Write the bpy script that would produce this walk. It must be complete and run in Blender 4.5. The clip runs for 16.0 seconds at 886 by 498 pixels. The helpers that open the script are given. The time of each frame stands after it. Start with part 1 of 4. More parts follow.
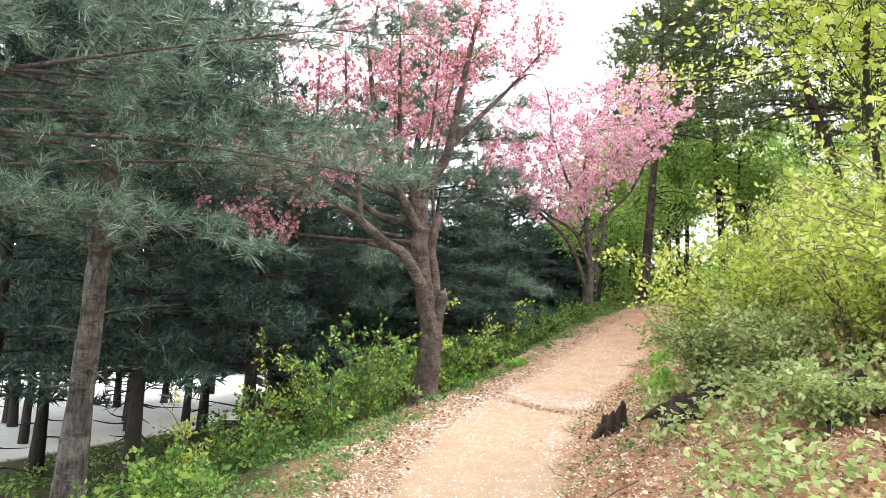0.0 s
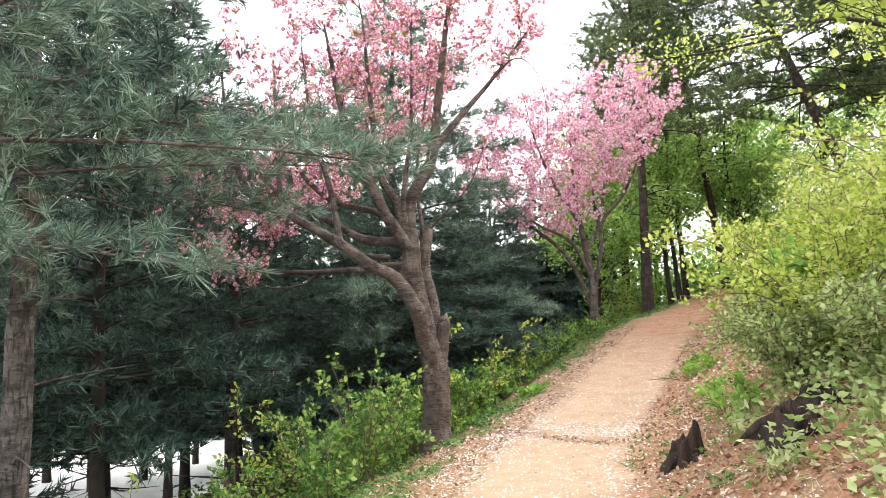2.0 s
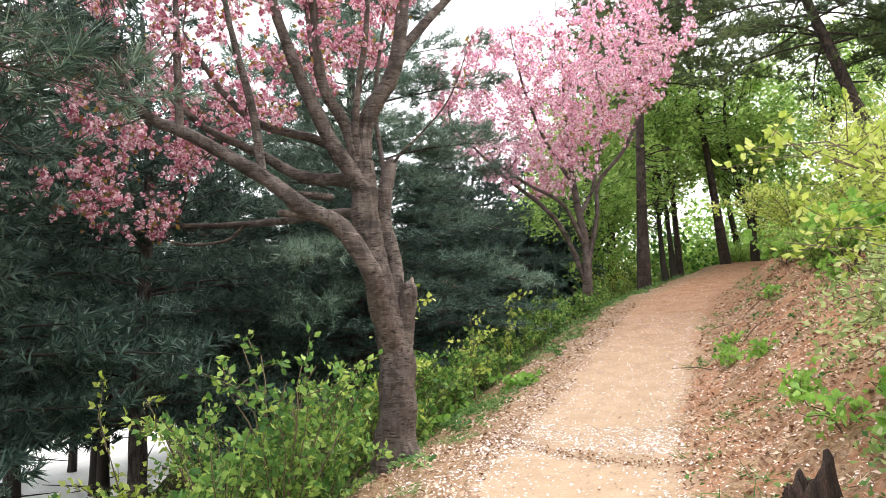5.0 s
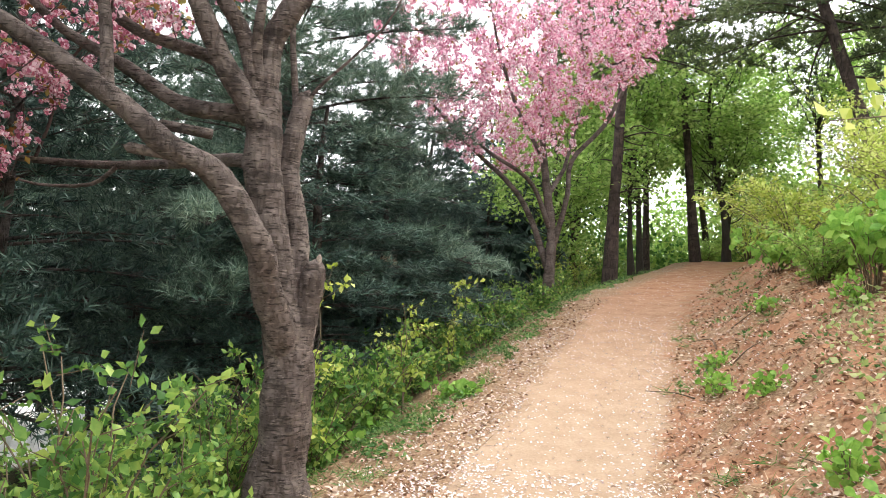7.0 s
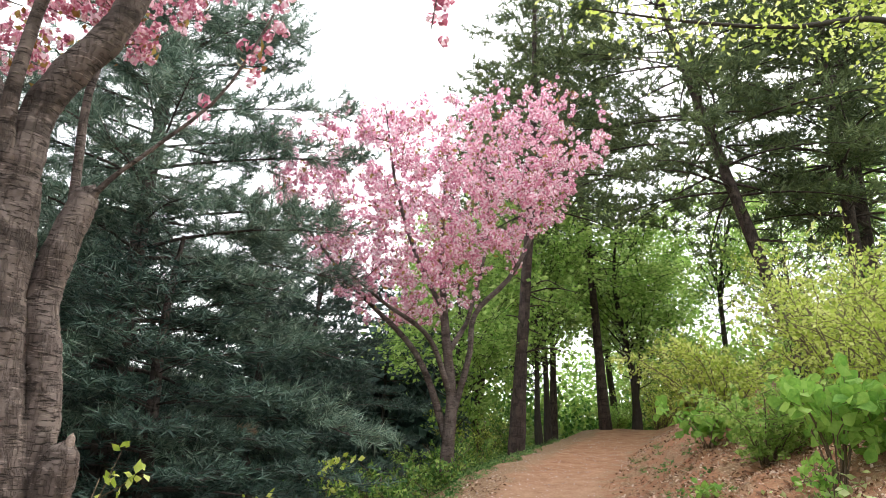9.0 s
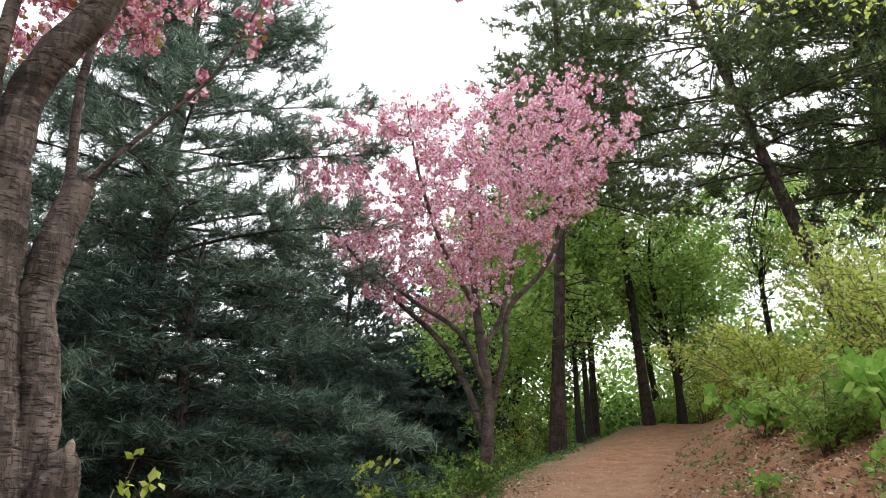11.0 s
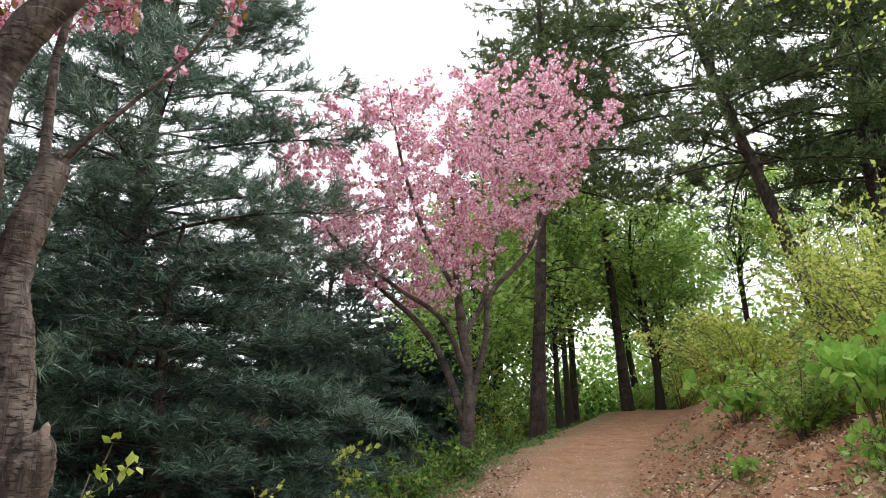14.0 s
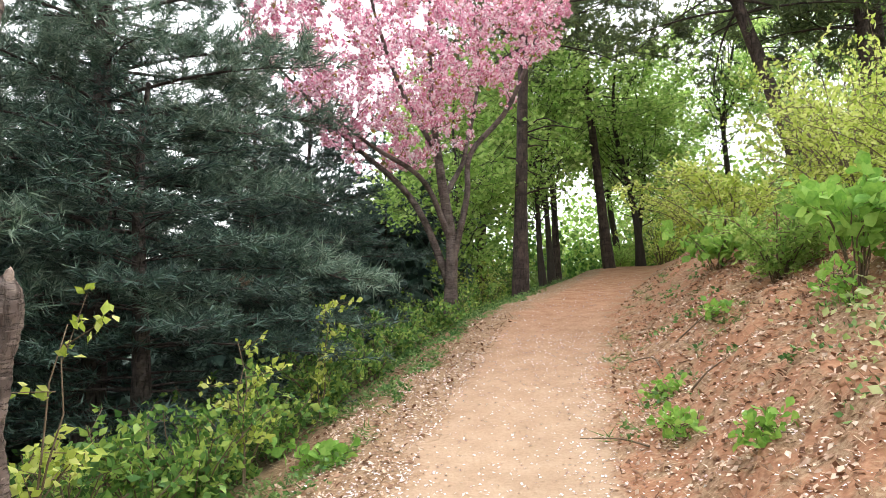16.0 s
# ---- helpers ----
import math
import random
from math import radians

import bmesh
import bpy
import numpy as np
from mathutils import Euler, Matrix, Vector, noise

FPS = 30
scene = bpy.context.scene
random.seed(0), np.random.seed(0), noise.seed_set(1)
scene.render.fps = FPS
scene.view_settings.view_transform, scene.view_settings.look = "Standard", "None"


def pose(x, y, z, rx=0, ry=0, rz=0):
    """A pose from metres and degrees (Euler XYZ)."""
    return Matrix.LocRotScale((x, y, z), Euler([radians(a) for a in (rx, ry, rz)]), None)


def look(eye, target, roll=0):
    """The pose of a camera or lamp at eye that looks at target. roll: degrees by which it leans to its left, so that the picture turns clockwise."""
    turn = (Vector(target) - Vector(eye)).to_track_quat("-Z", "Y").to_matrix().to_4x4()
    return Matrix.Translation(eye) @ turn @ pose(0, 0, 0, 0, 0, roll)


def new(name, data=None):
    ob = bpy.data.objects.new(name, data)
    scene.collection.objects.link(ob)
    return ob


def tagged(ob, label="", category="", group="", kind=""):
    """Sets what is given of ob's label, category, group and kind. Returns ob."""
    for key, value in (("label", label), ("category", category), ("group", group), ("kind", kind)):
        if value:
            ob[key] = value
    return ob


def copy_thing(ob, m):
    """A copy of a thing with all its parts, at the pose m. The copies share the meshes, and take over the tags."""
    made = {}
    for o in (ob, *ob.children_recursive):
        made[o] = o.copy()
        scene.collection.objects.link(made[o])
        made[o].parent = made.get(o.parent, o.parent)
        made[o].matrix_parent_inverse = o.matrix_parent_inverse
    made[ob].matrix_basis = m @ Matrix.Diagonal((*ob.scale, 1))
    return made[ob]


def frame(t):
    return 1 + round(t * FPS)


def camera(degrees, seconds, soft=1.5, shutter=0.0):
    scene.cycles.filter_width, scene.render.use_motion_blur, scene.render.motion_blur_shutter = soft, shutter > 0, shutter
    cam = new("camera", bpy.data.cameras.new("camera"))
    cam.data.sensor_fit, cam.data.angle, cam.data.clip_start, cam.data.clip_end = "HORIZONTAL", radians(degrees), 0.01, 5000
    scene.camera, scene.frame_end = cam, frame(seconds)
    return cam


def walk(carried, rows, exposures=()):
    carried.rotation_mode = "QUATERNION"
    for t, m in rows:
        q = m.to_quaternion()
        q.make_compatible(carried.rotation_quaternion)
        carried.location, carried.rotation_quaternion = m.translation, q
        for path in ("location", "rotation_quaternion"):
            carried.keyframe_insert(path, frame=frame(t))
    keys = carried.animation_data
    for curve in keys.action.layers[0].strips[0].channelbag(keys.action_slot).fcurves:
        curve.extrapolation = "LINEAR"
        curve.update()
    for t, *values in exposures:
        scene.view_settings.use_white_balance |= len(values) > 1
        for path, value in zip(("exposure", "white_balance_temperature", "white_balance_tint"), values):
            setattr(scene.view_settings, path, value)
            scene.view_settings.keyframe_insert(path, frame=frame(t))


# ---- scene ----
cam = camera(62.5, 16.0, soft=0.8)
PATH = [
    (0, (0.0, 0.0, 1.5), (0.039, 1.995, 1.638), 4.1),
    (0.5, (0.003, 0.317, 1.464), (0.116, 2.304, 1.657), 1.9),
    (1, (-0.042, 0.765, 1.407), (-0.061, 2.762, 1.517), 4.0),
    (1.5, (-0.136, 1.159, 1.406), (-0.146, 3.147, 1.629), -0.1),
    (2, (-0.216, 1.598, 1.35), (-0.113, 3.581, 1.59), -2.4),
    (2.5, (-0.319, 2.079, 1.25), (-0.213, 4.06, 1.504), -1.0),
    (3, (-0.403, 2.495, 1.207), (-0.331, 4.485, 1.391), -4.4),
    (3.5, (-0.394, 2.837, 1.26), (-0.337, 4.823, 1.492), -3.2),
    (4, (-0.329, 3.33, 1.32), (-0.181, 5.294, 1.664), -2.9),
    (4.5, (-0.226, 3.742, 1.3), (-0.071, 5.704, 1.653), 1.2),
    (5, (-0.026, 4.257, 1.291), (0.151, 6.241, 1.473), -1.8),
    (5.2, (0.02, 4.493, 1.302), (0.3, 6.467, 1.464), -2.1),
    (7.3, (0.515, 6.352, 1.494), (0.815, 8.327, 1.599), 3.8),
    (7.5, (0.581, 6.545, 1.479), (0.956, 8.506, 1.6), 2.9),
    (8, (0.738, 6.916, 1.532), (1.318, 8.82, 1.728), -0.1),
    (8.5, (0.906, 7.313, 1.616), (1.321, 9.239, 1.962), 2.0),
    (9, (0.969, 7.668, 1.682), (1.463, 9.528, 2.225), 3.6),
    (9.2, (1.016, 7.753, 1.687), (1.495, 9.612, 2.245), 4.1),
    (11.3, (1.091, 8.027, 1.633), (1.475, 9.911, 2.182), 0.6),
    (11.5, (1.067, 8.037, 1.635), (1.384, 9.934, 2.181), 1.2),
    (12, (1.017, 8.05, 1.622), (1.194, 9.969, 2.158), 1.3),
    (12.5, (1.03, 8.062, 1.632), (1.281, 9.967, 2.185), 1.5),
    (13, (1.051, 8.057, 1.635), (1.418, 9.943, 2.19), 1.9),
    (13.5, (1.076, 8.049, 1.631), (1.505, 9.927, 2.171), 1.5),
    (14, (1.091, 8.046, 1.625), (1.555, 9.921, 2.144), 1.4),
    (14.5, (1.127, 8.093, 1.553), (1.645, 9.998, 1.874), 0.7),
    (15, (1.164, 8.108, 1.482), (1.725, 10.019, 1.658), 0.3),
    (15.5, (1.172, 8.153, 1.474), (1.716, 10.071, 1.622), -0.3),
    (16, (1.183, 8.142, 1.493), (1.706, 10.065, 1.662), -0.4),
]
walk(cam, [(t, look(e, g, r)) for t, e, g, r in PATH], [(0, 1.45), (1, 1.38), (2, 1.42), (5, 1.4), (8, 1.42), (9, 1.15), (11, 0.65), (14, 0.75), (15, 1.05), (16, 1.4)])

# ---- world and light: bright overcast ----
world = bpy.data.worlds.new("overcast")
scene.world = world
world.use_nodes = True
wn = world.node_tree.nodes
sky = wn.new("ShaderNodeTexSky")
sky.sky_type, sky.sun_disc = "NISHITA", False
sky.sun_elevation, sky.sun_rotation = radians(52), radians(60)
sky.dust_density, sky.air_density, sky.ozone_density = 5.0, 1.0, 1.0
cloud = wn.new("ShaderNodeMix")
cloud.data_type = "RGBA"
cloud.inputs["Factor"].default_value = 0.8
cloud.inputs["B"].default_value = (9.5, 9.7, 9.8, 1)
world.node_tree.links.new(sky.outputs[0], cloud.inputs["A"])
world.node_tree.links.new(cloud.outputs["Result"], wn["Background"].inputs[0])
wn["Background"].inputs[1].default_value = 0.15
sun = new("sun", bpy.data.lights.new("sun", "SUN"))
sun.data.energy, sun.data.angle, sun.data.color = 1.2, radians(25), (1.0, 0.95, 0.88)
sun.matrix_world = look((8.66 * 3, 5 * 3, 38), (0, 0, 0))


# ---- materials ----
def mat(name, stops, scale=6.0, rough=0.8, bump=0.0, stretch=(1, 1, 1), island=0.0, through_light=0.0, fine=8.0, gloss=0.3):
    """A surface whose colour runs over the stops by noise at two scales; island: how far single pieces differ."""
    m = bpy.data.materials.new(name)
    m.use_nodes = True
    n, l = m.node_tree.nodes, m.node_tree.links
    b = n["Principled BSDF"]
    b.inputs["Roughness"].default_value = rough
    b.inputs["Specular IOR Level"].default_value = gloss
    co, mp = n.new("ShaderNodeTexCoord"), n.new("ShaderNodeMapping")
    mp.inputs["Scale"].default_value = stretch
    l.new(co.outputs["Object"], mp.inputs["Vector"])
    big, small = n.new("ShaderNodeTexNoise"), n.new("ShaderNodeTexNoise")
    for t, s in ((big, scale), (small, scale * fine)):
        t.inputs["Scale"].default_value = s
        t.inputs["Detail"].default_value = 6
        l.new(mp.outputs[0], t.inputs["Vector"])
    mix = n.new("ShaderNodeMath")
    mix.operation = "MULTIPLY_ADD"
    mix.inputs[1].default_value = 0.5
    half = n.new("ShaderNodeMath")
    half.operation = "MULTIPLY"
    half.inputs[1].default_value = 0.5
    l.new(small.outputs[0], half.inputs[0])
    l.new(big.outputs[0], mix.inputs[0])
    l.new(half.outputs[0], mix.inputs[2])
    value = mix.outputs[0]
    if island:
        geo = n.new("ShaderNodeNewGeometry")
        span = n.new("ShaderNodeMath")
        span.operation = "MULTIPLY_ADD"
        span.inputs[1].default_value, span.inputs[2].default_value = island, -island / 2
        l.new(geo.outputs["Random Per Island"], span.inputs[0])
        plus = n.new("ShaderNodeMath")
        l.new(value, plus.inputs[0])
        l.new(span.outputs[0], plus.inputs[1])
        value = plus.outputs[0]
    ramp = n.new("ShaderNodeValToRGB")
    e = ramp.color_ramp.elements
    while len(e) < len(stops):
        e.new(0.5)
    for k, c in enumerate(stops):
        e[k].position = 0.3 + 0.4 * k / max(1, len(stops) - 1)
        e[k].color = (*c, 1)
    l.new(value, ramp.inputs[0])
    l.new(ramp.outputs[0], b.inputs["Base Color"])
    if bump:
        bp = n.new("ShaderNodeBump")
        bp.inputs["Strength"].default_value, bp.inputs["Distance"].default_value = bump, 0.02
        l.new(mix.outputs[0], bp.inputs["Height"])
        l.new(bp.outputs[0], b.inputs["Normal"])
    if through_light:
        tr, mx = n.new("ShaderNodeBsdfTranslucent"), n.new("ShaderNodeMixShader")
        l.new(ramp.outputs[0], tr.inputs[0])
        mx.inputs[0].default_value = through_light
        l.new(b.outputs[0], mx.inputs[1])
        l.new(tr.outputs[0], mx.inputs[2])
        l.new(mx.outputs[0], n["Material Output"].inputs["Surface"])
    return m


def bark(name, dark, mid, light, ring, crack, size=1.0):
    """Tree bark: rings of lenticels and upright cracks, each by its share, over a mottled ground, with relief."""
    m = bpy.data.materials.new(name)
    m.use_nodes = True
    n, l = m.node_tree.nodes, m.node_tree.links
    b = n["Principled BSDF"]
    b.inputs["Roughness"].default_value, b.inputs["Specular IOR Level"].default_value = 0.8, 0.25
    co = n.new("ShaderNodeTexCoord")

    def grain(stretch, scale, detail, lo, hi):
        mp, t, mr = n.new("ShaderNodeMapping"), n.new("ShaderNodeTexNoise"), n.new("ShaderNodeMapRange")
        mp.inputs["Scale"].default_value = stretch
        t.inputs["Scale"].default_value, t.inputs["Detail"].default_value, t.inputs["Roughness"].default_value = scale * size, detail, 0.65
        mr.inputs["From Min"].default_value, mr.inputs["From Max"].default_value = lo, hi
        l.new(co.outputs["Object"], mp.inputs["Vector"])
        l.new(mp.outputs[0], t.inputs["Vector"])
        l.new(t.outputs[0], mr.inputs["Value"])
        return mr.outputs["Result"]

    def blend(f, share, a, c, way="MIX"):
        t, k = n.new("ShaderNodeMix"), n.new("ShaderNodeMath")
        k.operation, k.inputs[1].default_value = "MULTIPLY", share
        l.new(f, k.inputs[0])
        t.data_type, t.blend_type = "RGBA", way
        l.new(k.outputs[0], t.inputs["Factor"])
        for slot, v in (("A", a), ("B", c)):
            if isinstance(v, tuple):
                t.inputs[slot].default_value = (*v, 1)
            else:
                l.new(v, t.inputs[slot])
        return t.outputs["Result"]

    mottle = grain((1, 1, 1), 5.0, 6, 0.38, 0.62)
    rings = grain((1, 1, 6.5), 13.0, 5, 0.55, 0.63)
    pores = grain((1, 1, 7), 11.0, 3, 0.59, 0.64)
    gaps = grain((7, 7, 1.1), 5.0, 6, 0.5, 0.66)
    scar = grain((1, 1, 3.0), 2.4, 6, 0.55, 0.6)
    c = blend(mottle, 1.0, mid, light)
    c = blend(rings, ring, c, dark)
    c = blend(pores, 0.8 * ring, c, tuple(1.5 * v for v in light))
    c = blend(gaps, crack, c, dark)
    c = blend(scar, 0.7, c, tuple(0.55 * v for v in mid))
    l.new(c, b.inputs["Base Color"])
    add = n.new("ShaderNodeMath")
    add.operation = "ADD"
    l.new(rings, add.inputs[0])
    l.new(gaps, add.inputs[1])
    bp = n.new("ShaderNodeBump")
    bp.invert = True
    bp.inputs["Strength"].default_value, bp.inputs["Distance"].default_value = 0.8, 0.02
    l.new(add.outputs[0], bp.inputs["Height"])
    l.new(bp.outputs[0], b.inputs["Normal"])
    return m


CHERRY_BARK = bark("cherry_bark", (0.018, 0.013, 0.011), (0.085, 0.063, 0.055), (0.18, 0.142, 0.127), 0.8, 0.15)
CHERRY_TWIG = mat("cherry_twig", [(0.05, 0.03, 0.028), (0.11, 0.075, 0.068)], 20, 0.8)
PINE_BARK = bark("pine_bark", (0.014, 0.011, 0.01), (0.06, 0.047, 0.042), (0.13, 0.105, 0.095), 0.25, 0.95)
GREY_BARK = bark("grey_bark", (0.022, 0.018, 0.016), (0.085, 0.068, 0.062), (0.21, 0.18, 0.168), 0.3, 0.8)
RED_BARK = bark("red_bark", (0.012, 0.009, 0.008), (0.046, 0.032, 0.027), (0.095, 0.068, 0.058), 0.25, 0.95)
DARK_BARK = mat("dark_bark", [(0.02, 0.017, 0.014), (0.06, 0.048, 0.04)], 9, 0.9, 0.8, (2, 2, 0.7))
NEEDLES = mat("pine_needles", [(0.034, 0.074, 0.053), (0.12, 0.195, 0.143), (0.3, 0.39, 0.295)], 1.2, 0.5, island=0.35, through_light=0.15, gloss=0.4)
# same white pine as NEEDLES, with the crowns' shade put into the colour
NEEDLES_SHADED = mat("shaded_pine_needles", [(0.018, 0.042, 0.034), (0.045, 0.09, 0.07), (0.13, 0.2, 0.155)], 0.9, 0.5, island=0.35, through_light=0.1, gloss=0.4)
NEEDLES_DRY = mat("red_pine_needles", [(0.05, 0.075, 0.035), (0.11, 0.15, 0.06), (0.18, 0.22, 0.09)], 0.9, 0.55, island=0.35, through_light=0.25, gloss=0.3)
BLOSSOM = mat("cherry_blossom", [(0.64, 0.24, 0.37), (0.87, 0.52, 0.63), (0.96, 0.84, 0.89)], 2.0, 0.7, island=0.75, through_light=0.45)
BLOSSOM_DEEP = mat("deep_pink_cherry_blossom", [(0.48, 0.14, 0.22), (0.76, 0.38, 0.49), (0.94, 0.74, 0.81)], 2.0, 0.7, island=0.75, through_light=0.35)
BRONZE = mat("young_bronze_leaves", [(0.22, 0.1, 0.03), (0.36, 0.21, 0.06), (0.4, 0.33, 0.1)], 3, 0.55, island=0.5, through_light=0.4)
SPRING = mat("spring_leaves", [(0.18, 0.32, 0.07), (0.33, 0.5, 0.12), (0.5, 0.64, 0.22)], 1.5, 0.55, island=0.4, through_light=0.6)
LIME = mat("lime_leaves", [(0.3, 0.4, 0.06), (0.5, 0.59, 0.12), (0.68, 0.72, 0.26)], 1.2, 0.55, island=0.45, through_light=0.5)
MID_LEAF = mat("green_shrub_leaves", [(0.07, 0.17, 0.04), (0.17, 0.32, 0.07), (0.38, 0.5, 0.12)], 1.5, 0.5, island=0.5, through_light=0.4)
OAK_LEAF = mat("oak_leaves", [(0.16, 0.34, 0.06), (0.27, 0.48, 0.09), (0.38, 0.58, 0.14)], 4, 0.5, island=0.35, through_light=0.45)
HERB = mat("ground_herbs", [(0.06, 0.15, 0.04), (0.15, 0.28, 0.08), (0.26, 0.38, 0.14)], 2, 0.6, island=0.5, through_light=0.35)
STEM = mat("shrub_stems", [(0.1, 0.07, 0.045), (0.2, 0.15, 0.1)], 20, 0.8)
BRAMBLE = mat("bramble_leaves", [(0.22, 0.31, 0.1), (0.41, 0.51, 0.19), (0.6, 0.67, 0.36)], 1.5, 0.5, island=0.5, through_light=0.45)
DRY = mat("dry_leaves", [(0.2, 0.11, 0.07), (0.45, 0.28, 0.19), (0.7, 0.55, 0.44)], 2, 0.85, island=0.6)
STRAW = mat("dry_straw", [(0.3, 0.18, 0.1), (0.5, 0.36, 0.22), (0.68, 0.54, 0.38)], 2, 0.85, island=0.5)
PETAL = mat("fallen_petals", [(0.82, 0.66, 0.66), (0.88, 0.82, 0.8)], 3, 0.8, island=0.5)
ROT = mat("charred_stump_wood", [(0.012, 0.009, 0.008), (0.035, 0.024, 0.02), (0.1, 0.06, 0.045)], 9, 0.95, 1.0, (2, 2, 0.6))
CUT = mat("broken_wood", [(0.14, 0.1, 0.08), (0.32, 0.25, 0.21)], 14, 0.85, 0.6)
CLOD = mat("soil_clods", [(0.16, 0.075, 0.04), (0.3, 0.16, 0.09), (0.42, 0.27, 0.17)], 5, 0.95, 0.5, island=0.4)


# ---- mesh tools ----
rng = np.random.default_rng(7)


def unit(v):
    return v / np.maximum(np.linalg.norm(v, axis=-1, keepdims=True), 1e-9)


def mesh_object(name, verts, faces, material, parent=None, label="", smooth=False):
    """One mesh object from an array of corners and a list of face arrays (three or four wide)."""
    me = bpy.data.meshes.new(name)
    faces = [f for f in faces if len(f)]
    loops = np.concatenate([f.ravel() for f in faces])
    sizes = np.concatenate([np.full(len(f), f.shape[1]) for f in faces])
    me.vertices.add(len(verts))
    me.vertices.foreach_set("co", np.asarray(verts, np.float32).ravel())
    me.loops.add(len(loops))
    me.loops.foreach_set("vertex_index", loops.astype(np.int32))
    me.polygons.add(len(sizes))
    me.polygons.foreach_set("loop_start", np.concatenate([[0], np.cumsum(sizes)[:-1]]).astype(np.int32))
    me.update(calc_edges=True)
    if smooth:
        me.polygons.foreach_set("use_smooth", np.ones(len(sizes), bool))
    me.materials.append(material)
    ob = new(name, me)
    if parent:
        ob.parent = parent
    if label:
        tagged(ob, label)
    return ob


class Pile:
    """Gathers shapes that become one mesh."""

    def __init__(self):
        self.v, self.f, self.n = [], [], 0

    def add(self, v, f):
        self.v.append(v)
        self.f.append(f + self.n)
        self.n += len(v)

    def link(self, name, material, parent=None, label="", smooth=False):
        return mesh_object(name, np.concatenate(self.v), self.f, material, parent, label, smooth) if self.v else None


def stamp(shape, faces, turn, place, size):
    """Many copies of one small shape, each with its own turn (N,3,3), place (N,3) and size (N)."""
    v = np.einsum("nij,kj->nki", turn, shape) * np.asarray(size).reshape(-1, 1, 1) + place[:, None, :]
    f = faces[None] + (np.arange(len(place)) * len(shape))[:, None, None]
    return v.reshape(-1, 3), f.reshape(-1, faces.shape[1])


def frames(ahead, r=rng):
    """Turns whose y axis runs along the given ways, spun at random about them."""
    y = unit(ahead)
    x = unit(np.cross(y, r.normal(size=y.shape)))
    return np.stack([x, y, np.cross(x, y)], -1)


def curve(points, steps):
    """A smooth line through the points (Catmull-Rom), with the columns past the third carried along."""
    p = np.asarray(points, float)
    p = np.concatenate([[2 * p[0] - p[1]], p, [2 * p[-1] - p[-2]]])
    t = np.linspace(0, len(p) - 3 - 1e-6, steps)
    k, u = t.astype(int), (t % 1)[:, None]
    a, b, c, d = p[k], p[k + 1], p[k + 2], p[k + 3]
    return 0.5 * (2 * b + (c - a) * u + (2 * a - 5 * b + 4 * c - d) * u**2 + (3 * b - a - 3 * c + d) * u**3)


def tube(line, segs=8, rough=0.0, r=rng):
    """A tapering limb along rows of x, y, z, radius, with knots and hollows by rough."""
    line = np.asarray(line, float)
    p, rad = line[:, :3], line[:, 3]
    way = unit(np.gradient(p, axis=0))
    mean = np.abs(way).mean(0)
    side = np.zeros(3)
    side[int(np.argmin(mean))] = 1.0
    a = np.empty_like(way)
    for n in range(len(way)):
        side = side - way[n] * (side @ way[n])
        side = side / max(np.linalg.norm(side), 1e-9)
        a[n] = side
    b = np.cross(way, a)
    w = np.linspace(0, 2 * np.pi, segs, endpoint=False)
    k = rad[:, None] * (1 + rough * (r.normal(size=(len(p), segs)) * 0.5 + np.sin(2 * w + r.uniform(0, 6)) * 0.7))
    v = p[:, None] + k[..., None] * (a[:, None] * np.cos(w)[None, :, None] + b[:, None] * np.sin(w)[None, :, None])
    i, j = np.meshgrid(np.arange(len(p) - 1), np.arange(segs), indexing="ij")
    jj = (j + 1) % segs
    q = np.stack([i * segs + j, i * segs + jj, (i + 1) * segs + jj, (i + 1) * segs + j], -1).reshape(-1, 4)
    v = v.reshape(-1, 3)
    tip = len(v)
    v = np.concatenate([v, p[-1:] + way[-1:] * rad[-1]])
    last = (len(p) - 1) * segs
    cap = np.stack([last + np.arange(segs), last + (np.arange(segs) + 1) % segs, np.full(segs, tip), np.full(segs, tip)], -1)
    return v, q, cap[:, :3]


def add_tube(pile, line, segs=8, rough=0.0, r=rng):
    v, q, cap = tube(line, segs, rough, r)
    n = pile.n
    pile.add(v, q)
    pile.f.append(cap + n)


LEAF = np.array([[0, 0, 0], [-0.3, 0.45, 0.07], [0, 1, -0.08], [0.3, 0.45, 0.07]])
LEAF_F = np.array([[0, 2, 1], [0, 3, 2]])
OAK = np.array([[0, 0, 0], [-0.12, 0.25, 0.02], [-0.3, 0.5, 0.05], [-0.33, 0.75, 0.03], [0, 1, -0.06], [0.33, 0.75, 0.03], [0.3, 0.5, 0.05], [0.12, 0.25, 0.02], [0, 0.55, -0.02]])
OAK_F = np.array([[0, 8, 1], [1, 8, 2], [2, 8, 3], [3, 8, 4], [4, 8, 5], [5, 8, 6], [6, 8, 7], [7, 8, 0]])


def needle_tuft(count, width, seed, droop=0.25):
    """A brush of long needles along +y from the origin, one metre of needle to be scaled."""
    r = np.random.default_rng(seed)
    spread = r.uniform(0.25, 1.25, count)
    turn = r.uniform(0, 2 * np.pi, count)
    way = np.stack([np.sin(spread) * np.cos(turn), np.cos(spread), np.sin(spread) * np.sin(turn)], -1)
    base = np.stack([np.zeros(count), r.uniform(-0.55, 0.3, count), np.zeros(count)], -1)
    side = unit(np.cross(way, r.normal(size=way.shape))) * width
    length = r.uniform(0.75, 1.1, (count, 1))
    v = np.stack([base - side, base + side, base + way * length], 1).reshape(-1, 3)
    return v, np.arange(count * 3).reshape(-1, 3)


